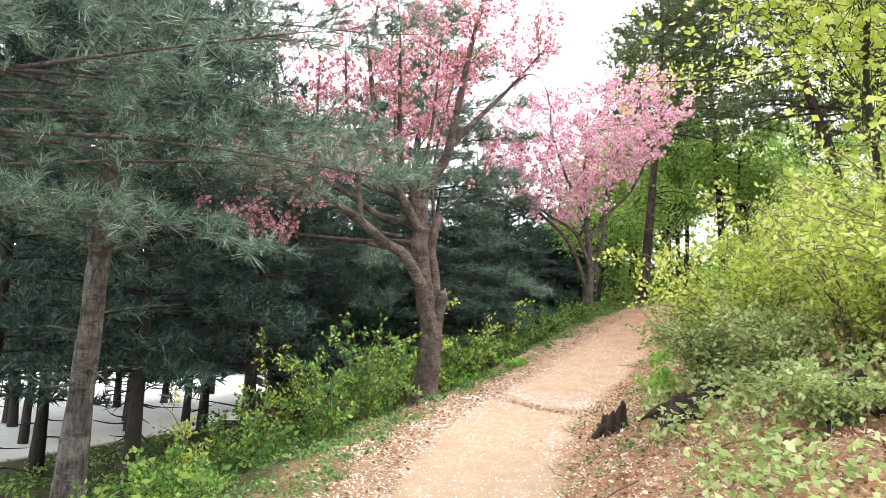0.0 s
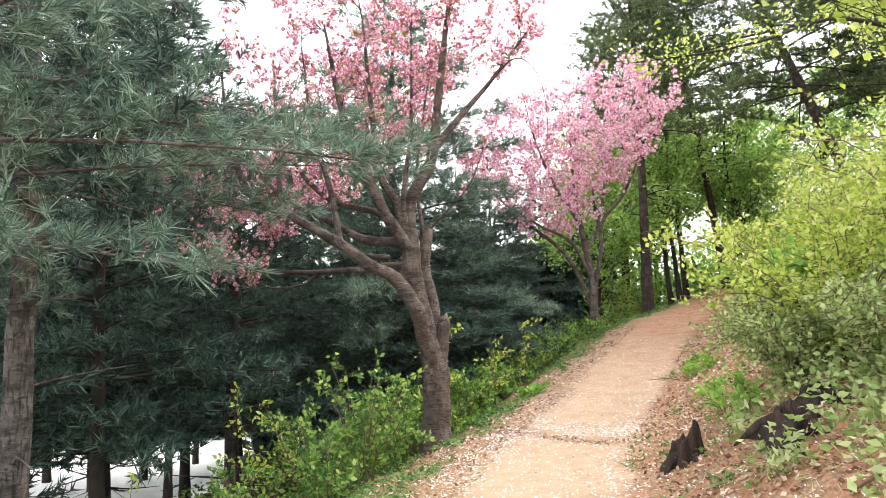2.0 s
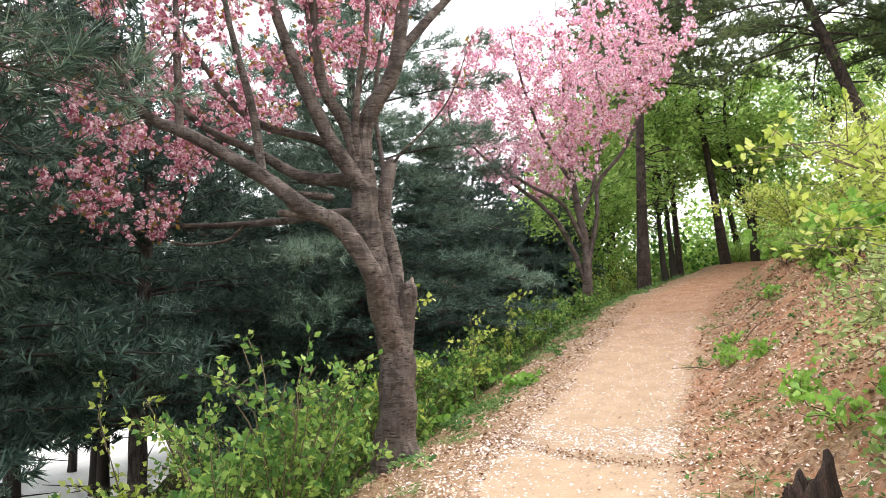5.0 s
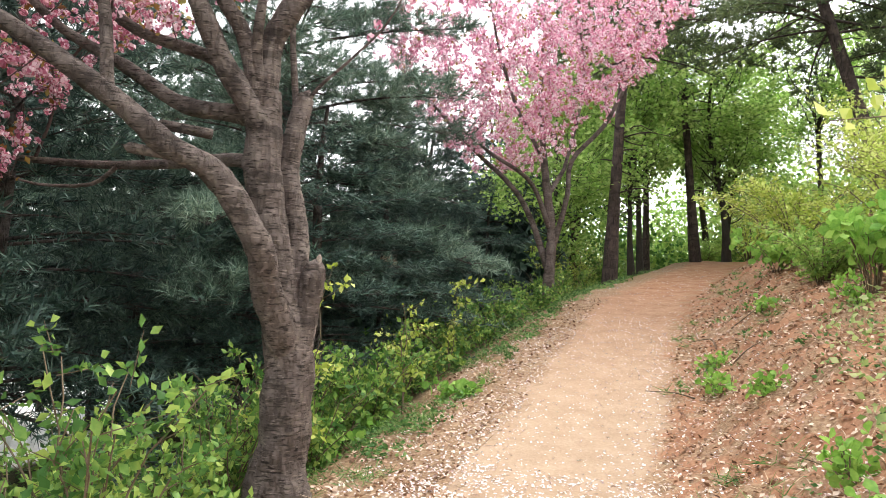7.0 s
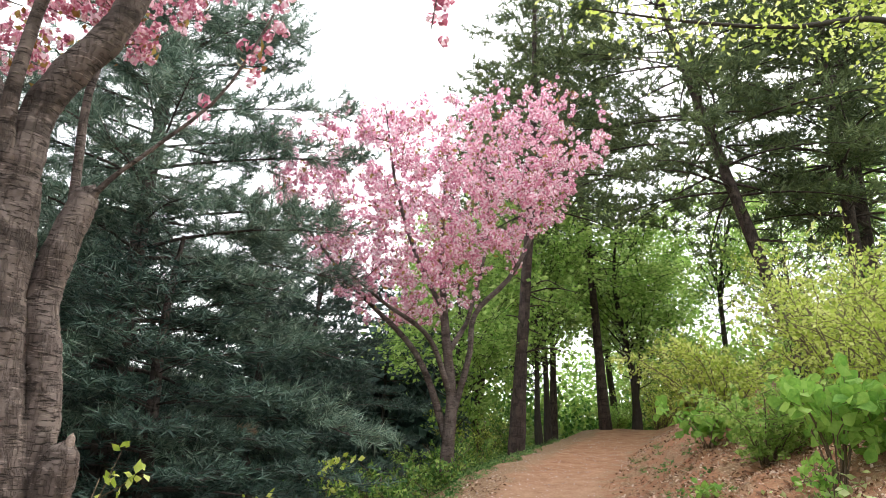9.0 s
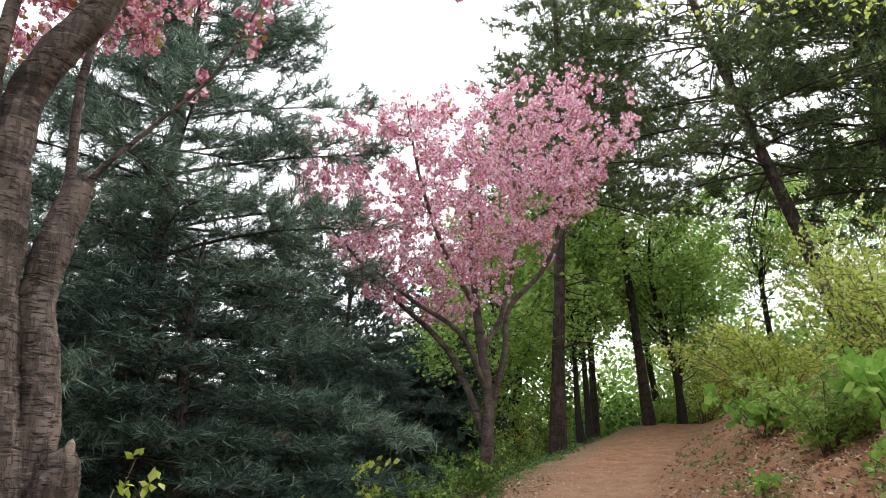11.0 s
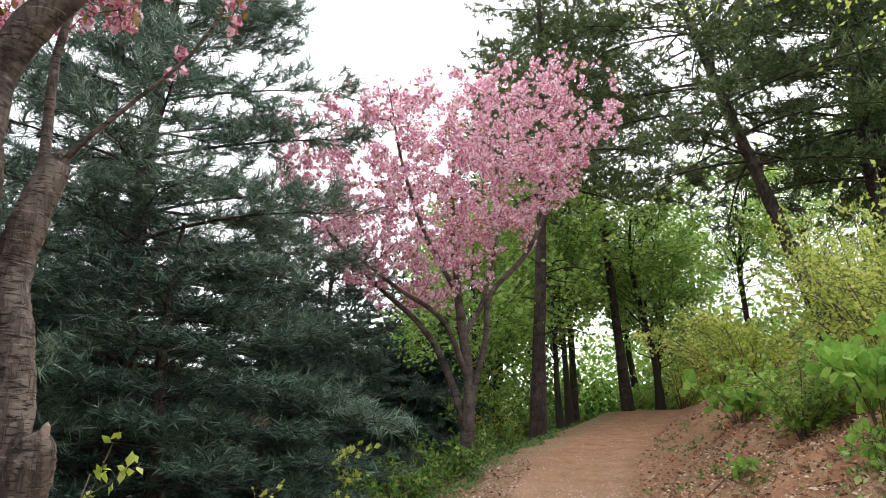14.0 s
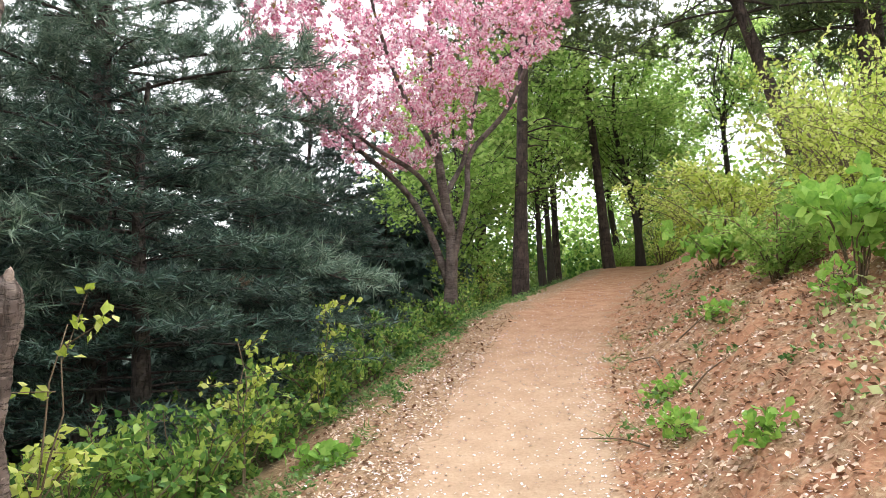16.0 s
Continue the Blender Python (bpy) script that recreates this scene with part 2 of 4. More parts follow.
def blossom_ball(petals, seed):
    """A double blossom: broad petals laid round a centre like scales, each tipped a little outwards, about one across."""
    r = np.random.default_rng(seed)
    k = np.arange(petals) + 0.5
    tall = 1 - 2 * k / petals
    ring = np.sqrt(1 - tall**2)
    way = unit(np.stack([ring * np.cos(k * 2.4), ring * np.sin(k * 2.4), tall], -1) + r.normal(size=(petals, 3)) * 0.15)
    tip = unit(np.cross(way, r.normal(size=(petals, 3))))
    y = unit(tip + way * r.uniform(0.1, 0.6, (petals, 1)))
    x = unit(np.cross(y, way))
    shape = np.array([[-0.1, -0.2, 0], [0.1, -0.2, 0], [0.24, 0.2, 0.03], [-0.24, 0.2, 0.03]])
    return stamp(shape, np.array([[0, 1, 2, 3]]), np.stack([x, y, np.cross(x, y)], -1), way * 0.36, r.uniform(0.85, 1.15, petals))


# ---- the lie of the land ----
CENTRE_Y = np.array([-60, -5, 0, 4, 6, 7.5, 9.2, 10.5, 11.1, 12.4, 13.2, 14.5, 15.6, 16.7, 18, 20.1, 22.9, 26, 32, 60, 90])
CENTRE_X = np.array([0.2, 0.2, 0.2, 0.25, 0.45, 0.8, 1.2, 1.65, 1.95, 2.6, 3.05, 3.65, 4.3, 4.9, 5.55, 7.0, 9.0, 11.6, 17.4, 45, 75])
RISE_Y = np.array([-60, -5, 0, 2, 4, 6, 8, 11, 12.5, 14, 18, 22, 26, 29, 36, 60, 90])
RISE_Z = np.array([0.2, 0.1, 0, -0.12, -0.15, -0.08, 0.03, 0.12, 0.32, 0.6, 1.4, 1.95, 2.7, 2.8, 2.2, 0.0, -1.0])
_ly = np.arange(-30, 70, 0.25)
_line = np.stack([np.interp(_ly, CENTRE_Y, CENTRE_X), _ly], -1)
_line = np.stack([np.convolve(np.pad(_line[:, k], 4, "edge"), np.ones(9) / 9, "valid") for k in (0, 1)], -1)
_tan = unit(np.gradient(_line, axis=0))


def along(x, y):
    """How far right of the path's middle line a place lies, and the path's y beside it."""
    x, y = np.broadcast_arrays(np.asarray(x, float), np.asarray(y, float))
    p = np.stack([x.ravel(), y.ravel()], -1)
    d, s = np.empty(len(p)), np.empty(len(p))
    for a in range(0, len(p), 4000):
        q = p[a : a + 4000]
        away = q[:, None] - _line[None]
        k = np.argmin((away**2).sum(-1), 1)
        off, t = q - _line[k], _tan[k]
        d[a : a + 4000] = off[:, 0] * t[:, 1] - off[:, 1] * t[:, 0]
        s[a : a + 4000] = _line[k, 1] + (off * t).sum(-1) * t[:, 1]
    return d.reshape(x.shape), s.reshape(x.shape)


def wave(x, y, f, k=0.0):
    return np.sin(x * f + 1.3 * np.sin(y * f * 0.7 + k) + k) * np.cos(y * f * 1.1 + 1.1 * np.sin(x * f * 0.6 + 2 * k))


def ground(x, y):
    """The height of the ground."""
    d, s = along(x, y)
    z = np.interp(s, RISE_Y, RISE_Z)
    z = z + np.interp(d, [-400, -60, -30, -12, -10, -7, -4, -2.2, -1.3, -0.8, 0, 0.8, 1.2, 2.0, 3.0, 5, 10, 30, 80, 400],
                      [-3.4, -3.4, -3.3, -3.1, -2.9, -2.3, -1.25, -0.38, -0.06, 0.01, -0.02, 0.03, 0.18, 0.75, 1.15, 1.6, 2.6, 6, 9, 9])
    rough = np.clip((np.abs(d) - 0.75) * 1.5, 0.12, 1.0)
    flat = np.where(d < -10.5, 0.15, 1.0)
    near = 0.05 * wave(x, y, 2.1) + 0.03 * wave(x, y, 5.3, 1.0) + 0.018 * wave(x, y, 11.0, 2.0)
    z = z + rough * flat * near * np.where(d > 0.8, 1.5, 1.0)
    # a low lip worn across the path by running water
    past = s - (10.3 - 0.85 * d + 0.2 * wave(x, y, 4.0, 0.7))
    z = z + 0.04 * np.clip(past / 0.1, 0, 1) * np.clip(1 - past / 2.2, 0, 1) * np.clip(1.5 - np.abs(d), 0, 1)
    # below the hillside the land is level, whatever the path does
    return np.where(d < -10.5, np.minimum(z, np.maximum(z, -3.1) * 0 - 3.1), np.maximum(z, np.where(d < 0, -3.1, -99)))


def on_ground(x, y, sink=0.0):
    return float(ground(np.array([x]), np.array([y]))[0]) - sink


def spaced(near_lo, near_hi, step, far):
    mid = np.arange(near_lo, near_hi, step)
    out = step * np.cumsum(1.22 ** np.arange(1, 60))
    out = out[out < far]
    return np.concatenate([near_lo - out[::-1], mid, mid[-1] + out])


gx, gy = spaced(-2.5, 7.5, 0.08, 700), spaced(3.0, 21.0, 0.08, 900)
X, Y = np.meshgrid(gx, gy, indexing="ij")
D, S = along(X, Y)
Zg = ground(X, Y)
ii, jj = np.meshgrid(np.arange(len(gx) - 1), np.arange(len(gy) - 1), indexing="ij")
nq = len(gy)
quads = np.stack([ii * nq + jj, (ii + 1) * nq + jj, (ii + 1) * nq + jj + 1, ii * nq + jj + 1], -1).reshape(-1, 4)


def ground_material():
    m = bpy.data.materials.new("hillside_soil")
    m.use_nodes = True
    n, l = m.node_tree.nodes, m.node_tree.links
    b = n["Principled BSDF"]
    b.inputs["Roughness"].default_value = 0.95
    b.inputs["Specular IOR Level"].default_value = 0.15
    co = n.new("ShaderNodeTexCoord")

    def noise_at(scale, detail=8):
        t = n.new("ShaderNodeTexNoise")
        t.inputs["Scale"].default_value, t.inputs["Detail"].default_value = scale, detail
        l.new(co.outputs["Object"], t.inputs["Vector"])
        return t.outputs[0]

    def math_node(op, a, c=0.0, e=0.0):
        t = n.new("ShaderNodeMath")
        t.operation = op
        for k, v in enumerate((a, c, e)):
            if isinstance(v, (int, float)):
                t.inputs[k].default_value = v
            else:
                l.new(v, t.inputs[k])
        return t.outputs[0]

    def ramp(value, stops):
        t = n.new("ShaderNodeValToRGB")
        e = t.color_ramp.elements
        while len(e) < len(stops):
            e.new(0.5)
        for k, (pos, c) in enumerate(stops):
            e[k].position, e[k].color = pos, (*c, 1)
        l.new(value, t.inputs[0])
        return t.outputs[0]

    def blend(f, a, c):
        t = n.new("ShaderNodeMix")
        t.data_type = "RGBA"
        l.new(f, t.inputs["Factor"])
        l.new(a, t.inputs["A"])
        l.new(c, t.inputs["B"])
        return t.outputs["Result"]

    def step(v, lo, hi):
        t = n.new("ShaderNodeMapRange")
        t.interpolation_type = "SMOOTHSTEP"
        t.inputs["From Min"].default_value, t.inputs["From Max"].default_value = lo, hi
        l.new(v, t.inputs["Value"])
        return t.outputs["Result"]

    at = n.new("ShaderNodeAttribute")
    at.attribute_name = "aside"
    d = math_node("ADD", at.outputs["Fac"], math_node("MULTIPLY_ADD", noise_at(1.6), 0.9, -0.45))
    d = math_node("ADD", d, math_node("MULTIPLY_ADD", noise_at(14), 0.35, -0.175))
    up = n.new("ShaderNodeAttribute")
    up.attribute_name = "ahead"
    fine, mid, grit = noise_at(35), noise_at(4), noise_at(160, 4)
    tan = ramp(math_node("MULTIPLY_ADD", fine, 0.5, math_node("MULTIPLY", mid, 0.5)), [(0.3, (0.34, 0.235, 0.16)), (0.5, (0.415, 0.295, 0.205)), (0.7, (0.48, 0.36, 0.26))])
    red = ramp(math_node("MULTIPLY_ADD", fine, 0.5, math_node("MULTIPLY", mid, 0.5)), [(0.3, (0.22, 0.1, 0.055)), (0.5, (0.38, 0.2, 0.12)), (0.7, (0.52, 0.32, 0.21))])
    litter = ramp(math_node("MULTIPLY_ADD", fine, 0.6, math_node("MULTIPLY", grit, 0.4)), [(0.3, (0.11, 0.06, 0.035)), (0.48, (0.29, 0.18, 0.11)), (0.7, (0.5, 0.37, 0.25))])
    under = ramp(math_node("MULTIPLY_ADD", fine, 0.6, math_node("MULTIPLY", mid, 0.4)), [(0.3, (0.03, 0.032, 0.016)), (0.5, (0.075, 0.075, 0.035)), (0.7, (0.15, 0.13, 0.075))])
    pale = ramp(math_node("MULTIPLY_ADD", fine, 0.5, math_node("MULTIPLY", mid, 0.5)), [(0.3, (0.62, 0.61, 0.59)), (0.7, (0.8, 0.79, 0.77))])
    far = step(up.outputs["Fac"], 11.0, 21.0)
    path = blend(far, tan, red)
    bank = blend(step(mid, 0.42, 0.6), red, litter)
    c = blend(step(d, 0.55, 0.85), path, bank)
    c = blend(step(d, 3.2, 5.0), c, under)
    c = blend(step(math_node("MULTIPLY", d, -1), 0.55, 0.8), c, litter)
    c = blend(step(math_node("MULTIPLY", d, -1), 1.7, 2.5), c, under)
    c = blend(step(math_node("MULTIPLY", at.outputs["Fac"], -1), 13.4, 13.8), c, pale)
    c = blend(step(math_node("MULTIPLY", at.outputs["Fac"], -1), 40.0, 41.0), c, under)
    l.new(c, b.inputs["Base Color"])
    bp = n.new("ShaderNodeBump")
    bp.inputs["Strength"].default_value, bp.inputs["Distance"].default_value = 0.45, 0.012
    l.new(math_node("MULTIPLY_ADD", fine, 1.0, math_node("MULTIPLY", grit, 0.5)), bp.inputs["Height"])
    l.new(bp.outputs[0], b.inputs["Normal"])
    return m


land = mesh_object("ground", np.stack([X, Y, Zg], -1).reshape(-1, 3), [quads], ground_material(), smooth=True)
for key, val in (("aside", D), ("ahead", S)):
    land.data.attributes.new(key, "FLOAT", "POINT").data.foreach_set("value", val.ravel().astype(np.float32))
tagged(land, "tan dirt footpath along a wooded hillside", "ground", kind="structure")


# ---- trees ----
def thing(name, x, y, label, category, group="", z=None, sink=0.05):
    ob = new(name)
    ob.empty_display_size = 0.2
    ob.location = (x, y, on_ground(x, y, sink) if z is None else z)
    return tagged(ob, label, category, group)


def pine(parent, height, girth, bare, reach, seed, lean=(0, 0), detail=26, width=0.03, needle=0.12, whorl=0.5, bark=PINE_BARK,
         green=NEEDLES_SHADED, bend=0.12, spurs=14, sag=0.25, step=0.15, woody=True, pad=0.5, ring=(5, 8), dead=0, droop=0.0, stout=1.0, cone=0.7, boughs=()):
    """A pine with whorls of limbs. bare: height of the clear trunk; reach: longest limb; spurs: side shoots per metre of limb."""
    r = np.random.default_rng(seed)
    k = np.linspace(0, 1, 8)
    line = np.stack([lean[0] * k + bend * np.sin(k * 5 + seed) * k, lean[1] * k + bend * np.cos(k * 4 + seed) * k, height * k,
                     girth * (1 - 0.82 * k**1.1) * (1 + 0.35 * np.exp(-k * 25))], -1)
    pile = Pile()
    add_tube(pile, curve(line, 40), 10, 0.07, r)
    pile.link("trunk", bark, parent, smooth=True)
    limbs, spots, ways = Pile(), [], []
    rest = limbs
    for q in range(dead):
        zz, az, ln = r.uniform(bare * 0.35, bare), r.uniform(0, 6.28), r.uniform(0.4, 1.3)
        base = np.array([np.interp(zz / height, k, line[:, 0]), np.interp(zz / height, k, line[:, 1]), zz])
        out = np.array([math.cos(az), math.sin(az), r.uniform(-0.3, 0.3)])
        add_tube(limbs, curve([[*base, 0.022], [*(base + out * ln * 0.5 + r.normal(size=3) * 0.06), 0.014], [*(base + out * ln), 0.005]], 6), 4)
    jobs, z = [(zz, az, ln, 0.3) for zz, az, ln in boughs], bare
    while z < height * 0.985:
        f = (z - bare) / max(0.1, height - bare)
        size = reach * (1 - f) ** cone * (0.6 + 0.4 * min(1, f * 5 + 0.4)) + 0.3
        count = r.integers(*ring)
        turn0 = r.uniform(0, 6.28)
        jobs += [(z + r.normal() * whorl * 0.2, turn0 + q * 6.28 / count + r.normal() * 0.3, size * r.uniform(0.6, 1.15), f) for q in range(count)]
        z += whorl * r.uniform(0.7, 1.25)
    for zz, az, ln, f in jobs:
        i = np.clip(zz / height, 0, 1)
        base = np.array([np.interp(i, k, line[:, 0]), np.interp(i, k, line[:, 1]), zz])
        out = np.array([math.cos(az), math.sin(az), 0])
        side = np.array([-out[1], out[0], 0])
        lift, swing = 0.05 + 0.5 * f - droop * (1 - f), r.normal() * 0.12 * ln
        rise = lambda u: base + out * ln * u + np.array([0, 0, 1]) * (lift * ln * u - sag * ln * u**2 * (1 - f)) + side * swing * u**2
        pts = np.array([rise(u) for u in np.linspace(0, 1, 6)])
        rad = (stout * (0.007 + 0.009 * ln) * (1 - 0.85 * np.linspace(0, 1, 6)) * (0.6 + 0.4 * (1 - f)))[:, None]
        limbs = Pile() if woody else rest
        add_tube(limbs, np.concatenate([pts, rad], 1), 5 if woody else 4)
        for s in range(max(4, int(spurs * ln))):
            u = r.uniform(0.12, 1.0) ** 0.75
            p0 = rise(u)
            way = out * r.uniform(0.3, 1.0) + side * r.choice([-1, 1]) * r.uniform(0.2, 1.0) + np.array([0, 0, r.uniform(-0.15, 0.3)])
            way = way / np.linalg.norm(way)
            sl = (0.2 + pad * (1 - u * 0.7) * min(1.4, ln) * 0.6) * r.uniform(0.6, 1.3)
            tip = p0 + way * sl + np.array([0, 0, 0.04])
            if woody:
                add_tube(limbs, np.array([[*p0, 0.005], [*tip, 0.002]]), 3)
            for g in np.arange(1.0, 0.2, -step / sl):
                spots.append(p0 + (tip - p0) * g + r.normal(size=3) * np.array([0.05, 0.05, 0.025]))
                ways.append(way + r.normal(size=3) * np.array([0.45, 0.45, 0.3]) + np.array([0, 0, 0.35]))
        if woody:
            limbs.link("bough", bark, parent, smooth=True)
    if rest.v:
        tagged(rest.link("dead_branchwork" if woody else "branchwork", bark, parent, smooth=True), kind="stuff")
    spots, ways = np.array(spots), np.array(ways)
    needles = Pile()
    for g in range(5):
        sel = np.arange(len(spots)) % 5 == g
        v, f = needle_tuft(detail, width, seed * 7 + g)
        needles.add(*stamp(v, f, frames(ways[sel], r), spots[sel], needle * r.uniform(0.75, 1.2, sel.sum())))
    needles.link("crown", green, parent, "dense brushes of long green needles")
    return parent


def leafy(parent, height, girth, crown, leaves, size, seed, bark=DARK_BARK, leaf=SPRING, lean=(0, 0), clumps=40, forks=6, bare=0.35, wob=0.25, flat=0.6):
    """A broadleaf tree: a bent trunk, limbs and a ragged crown of leaf sprays. crown: half-widths in x, y, z."""
    r = np.random.default_rng(seed)
    k = np.linspace(0, 1, 7)
    line = np.stack([lean[0] * k + wob * np.sin(k * 6 + seed) * k, lean[1] * k + wob * np.cos(k * 5 + seed * 2) * k, height * k, girth * (1 - 0.8 * k) * (1 + 0.4 * np.exp(-k * 20))], -1)
    pile = Pile()
    add_tube(pile, curve(line, 28), 9, 0.08, r)
    pile.link("trunk", bark, parent, smooth=True)
    limbs = Pile()
    mid = np.array([lean[0], lean[1], height * 0.98 - crown[2] * 0.7])
    c = unit(r.normal(size=(clumps, 3))) * r.uniform(0.35, 1.0, (clumps, 1)) ** 0.6 * np.array(crown) + mid
    c[:, 2] = np.maximum(c[:, 2], height * bare * 0.8)
    spots, ways = [], []
    per = max(6, leaves // clumps)
    for q in range(clumps):
        u = np.clip((c[q, 2] / height) * r.uniform(0.5, 0.85), bare * 0.7, 0.97)
        p0 = np.array([np.interp(u, k, line[:, n]) for n in range(3)])
        m = (p0 + c[q]) / 2 + np.array([0, 0, -0.08 * height * r.uniform(0, 1)]) + r.normal(size=3) * 0.15
        rad = girth * 0.28 * r.uniform(0.4, 1.0) * (1 - u * 0.6)
        add_tube(limbs, curve([[*p0, rad], [*m, rad * 0.6], [*c[q], rad * 0.2]], 8), 5)
        n = int(per * r.uniform(0.5, 1.5))
        spread = np.array([1, 1, flat]) * (0.16 * max(crown) + 0.18)
        for tw in range(4):
            e = c[q] + r.normal(size=3) * spread * 1.2
            add_tube(limbs, np.array([[*c[q], rad * 0.2 + 0.003], [*((c[q] + e) / 2 + r.normal(size=3) * 0.05), 0.005], [*e, 0.003]]), 3)
            g = r.uniform(0.1, 1.05, (n // 4 + 1, 1))
            spots.append(c[q] + (e - c[q]) * g + r.normal(size=(len(g), 3)) * 0.09 * spread.max() / 0.4)
            ways.append(r.normal(size=(len(g), 3)) + unit(e - c[q]) * 0.7)
    tagged(limbs.link("branchwork", bark, parent, smooth=True), kind="stuff")
    spots, ways = np.concatenate(spots), np.concatenate(ways)
    ways[:, 2] *= 0.5
    full = Pile()
    full.add(*stamp(LEAF * np.array([1.25, 1, 1]), LEAF_F, frames(ways, r), spots, size * r.uniform(0.6, 1.3, len(spots))))
    full.link("crown", leaf, parent)
    return parent


def shrub(parent, height, spread, stems, per_stem, size, seed, leaf=MID_LEAF, arch=0.35, shape=LEAF, faces=LEAF_F, lean=(0, 0), low=0.15, cluster=0.05, up=0.3):
    """A bush: arching stems from the ground with leaves along them."""
    r = np.random.default_rng(seed)
    wood, spots, ways = Pile(), [], []
    for q in range(stems):
        az, ln = r.uniform(0, 6.28), height * r.uniform(0.55, 1.05)
        out = np.array([math.cos(az), math.sin(az), 0]) * spread * r.uniform(0.3, 1.0) + np.array([*lean, 0])
        foot = np.array([math.cos(az), math.sin(az), 0]) * r.uniform(0, 0.12) * spread
        t = np.linspace(0, 1, 6)[:, None]
        pts = foot + out * t**1.4 + np.array([0, 0, 1]) * ln * (t - arch * t**3) + r.normal(size=(6, 3)) * 0.03 * t
        add_tube(wood, curve(np.concatenate([pts, 0.004 + 0.004 * height * (1 - t)], 1), 7), 3)
        bits = max(2, per_stem // 14)
        for s in range(bits):
            u = r.uniform(low, 1.0)
            p0 = foot + out * u**1.4 + np.array([0, 0, 1]) * ln * (u - arch * u**3)
            way = unit(r.normal(size=3) * np.array([1, 1, 0.5]) + np.array([0, 0, up]) + out * 0.4)
            sl = height * r.uniform(0.08, 0.24)
            add_tube(wood, np.array([[*p0, 0.004], [*(p0 + way * sl), 0.002]]), 3)
            n = per_stem // bits + 1
            g = r.uniform(0, 1.05, (n, 1))
            spots.append(p0 + way * sl * g + r.normal(size=(n, 3)) * cluster * 0.4)
            ways.append(way * 0.6 + r.normal(size=(n, 3)) * 0.8)
    tagged(wood.link("stemwork", STEM, parent), kind="stuff")
    spots, ways = np.concatenate(spots), np.concatenate(ways)
    full = Pile()
    full.add(*stamp(shape, faces, frames(ways, r), spots, size * r.uniform(0.55, 1.25, len(spots))))
    full.link("leaves", leaf, parent)
    return parent


def limb_part(parent, rows, name="limb", segs=14, rough=0.05, steps=26, bark=CHERRY_BARK, seed=1, gnarl=0.0):
    """One limb; gnarl: how far knots, ridges and old bark rings lift its skin, as a share of its radius."""
    line = curve(rows, steps)
    v, q, cap = tube(line, segs, rough * (0.4 if gnarl else 1), np.random.default_rng(seed))
    if gnarl:
        for k in range(len(v) - 1):
            mid, rad = line[k // segs, :3], line[k // segs, 3]
            p = Vector(v[k])
            lump = noise.noise(p * 4 + Vector((seed, 0, 0))) + 0.6 * noise.noise(Vector((p.x * 26, p.y * 26, p.z * 5))) + 0.25 * noise.noise(Vector((p.x * 14, p.y * 14, p.z * 50)))
            v[k] = mid + (v[k] - mid) * (1 + gnarl * lump)
    mesh_object(name, v, [q, cap], bark, parent, smooth=True)
    return line


# the old cherry beside the path
CX, CY = 0.12, 11.35
cherry = thing("cherry_tree", CX, CY, "old cherry tree in pink double blossom beside the footpath", "tree", z=0.0, sink=0.0)
main = []
main.append(limb_part(cherry, [(-0.02, 0, -0.15, 0.25), (-0.02, 0, 0.12, 0.2), (0, 0, 0.5, 0.172), (0, 0, 0.95, 0.178), (-0.06, 0, 1.3, 0.15), (-0.17, 0, 1.75, 0.128), (-0.23, 0, 2.1, 0.125), (-0.27, 0, 2.5, 0.13), (-0.29, 0, 2.8, 0.11)], "trunk", 34, 0.05, 150, seed=3, gnarl=0.2))
main.append(limb_part(cherry, [(-0.28, 0.02, 2.55, 0.1), (-0.26, 0.0, 3.1, 0.086), (-0.16, -0.03, 3.36, 0.084), (0.06, -0.06, 3.75, 0.075), (0.16, -0.1, 4.4, 0.06), (0.3, -0.2, 5.4, 0.04), (0.5, -0.25, 6.6, 0.012)], segs=24, steps=90, seed=4, gnarl=0.18))
main.append(limb_part(cherry, [(-0.02, -0.05, 1.0, 0.12), (-0.15, -0.32, 1.42, 0.098), (-0.22, -0.47, 1.73, 0.092), (-0.49, -0.55, 2.12, 0.085), (-0.78, -0.6, 2.28, 0.077), (-1.1, -0.6, 2.53, 0.07), (-1.72, -0.5, 2.93, 0.058), (-2.32, -0.4, 3.3, 0.048), (-2.6, -0.3, 4.2, 0.03), (-2.7, -0.3, 5.1, 0.012)], segs=20, steps=110, seed=5, gnarl=0.16))
main.append(limb_part(cherry, [(-0.2, 0.0, 2.5, 0.08), (-0.45, 0.15, 2.66, 0.07), (-0.9, 0.3, 2.74, 0.062), (-1.4, 0.5, 3.05, 0.05), (-2.0, 0.7, 3.4, 0.038), (-2.7, 0.8, 4.1, 0.012)], steps=60, seed=6, gnarl=0.18))
main.append(limb_part(cherry, [(-0.18, 0.05, 2.3, 0.06), (-0.6, 0.5, 2.38, 0.05), (-1.3, 1.2, 2.4, 0.042), (-2.3, 2.2, 2.5, 0.036), (-3.2, 2.3, 2.6, 0.027), (-3.9, 2.3, 3.1, 0.012)], seed=7))
main.append(limb_part(cherry, [(-0.28, -0.05, 2.55, 0.09), (-0.45, -0.1, 2.8, 0.08), (-0.6, -0.15, 3.05, 0.075), (-0.85, -0.25, 3.6, 0.06), (-1.1, -0.35, 4.35, 0.045), (-1.3, -0.5, 5.5, 0.015)], steps=60, seed=8, gnarl=0.18))
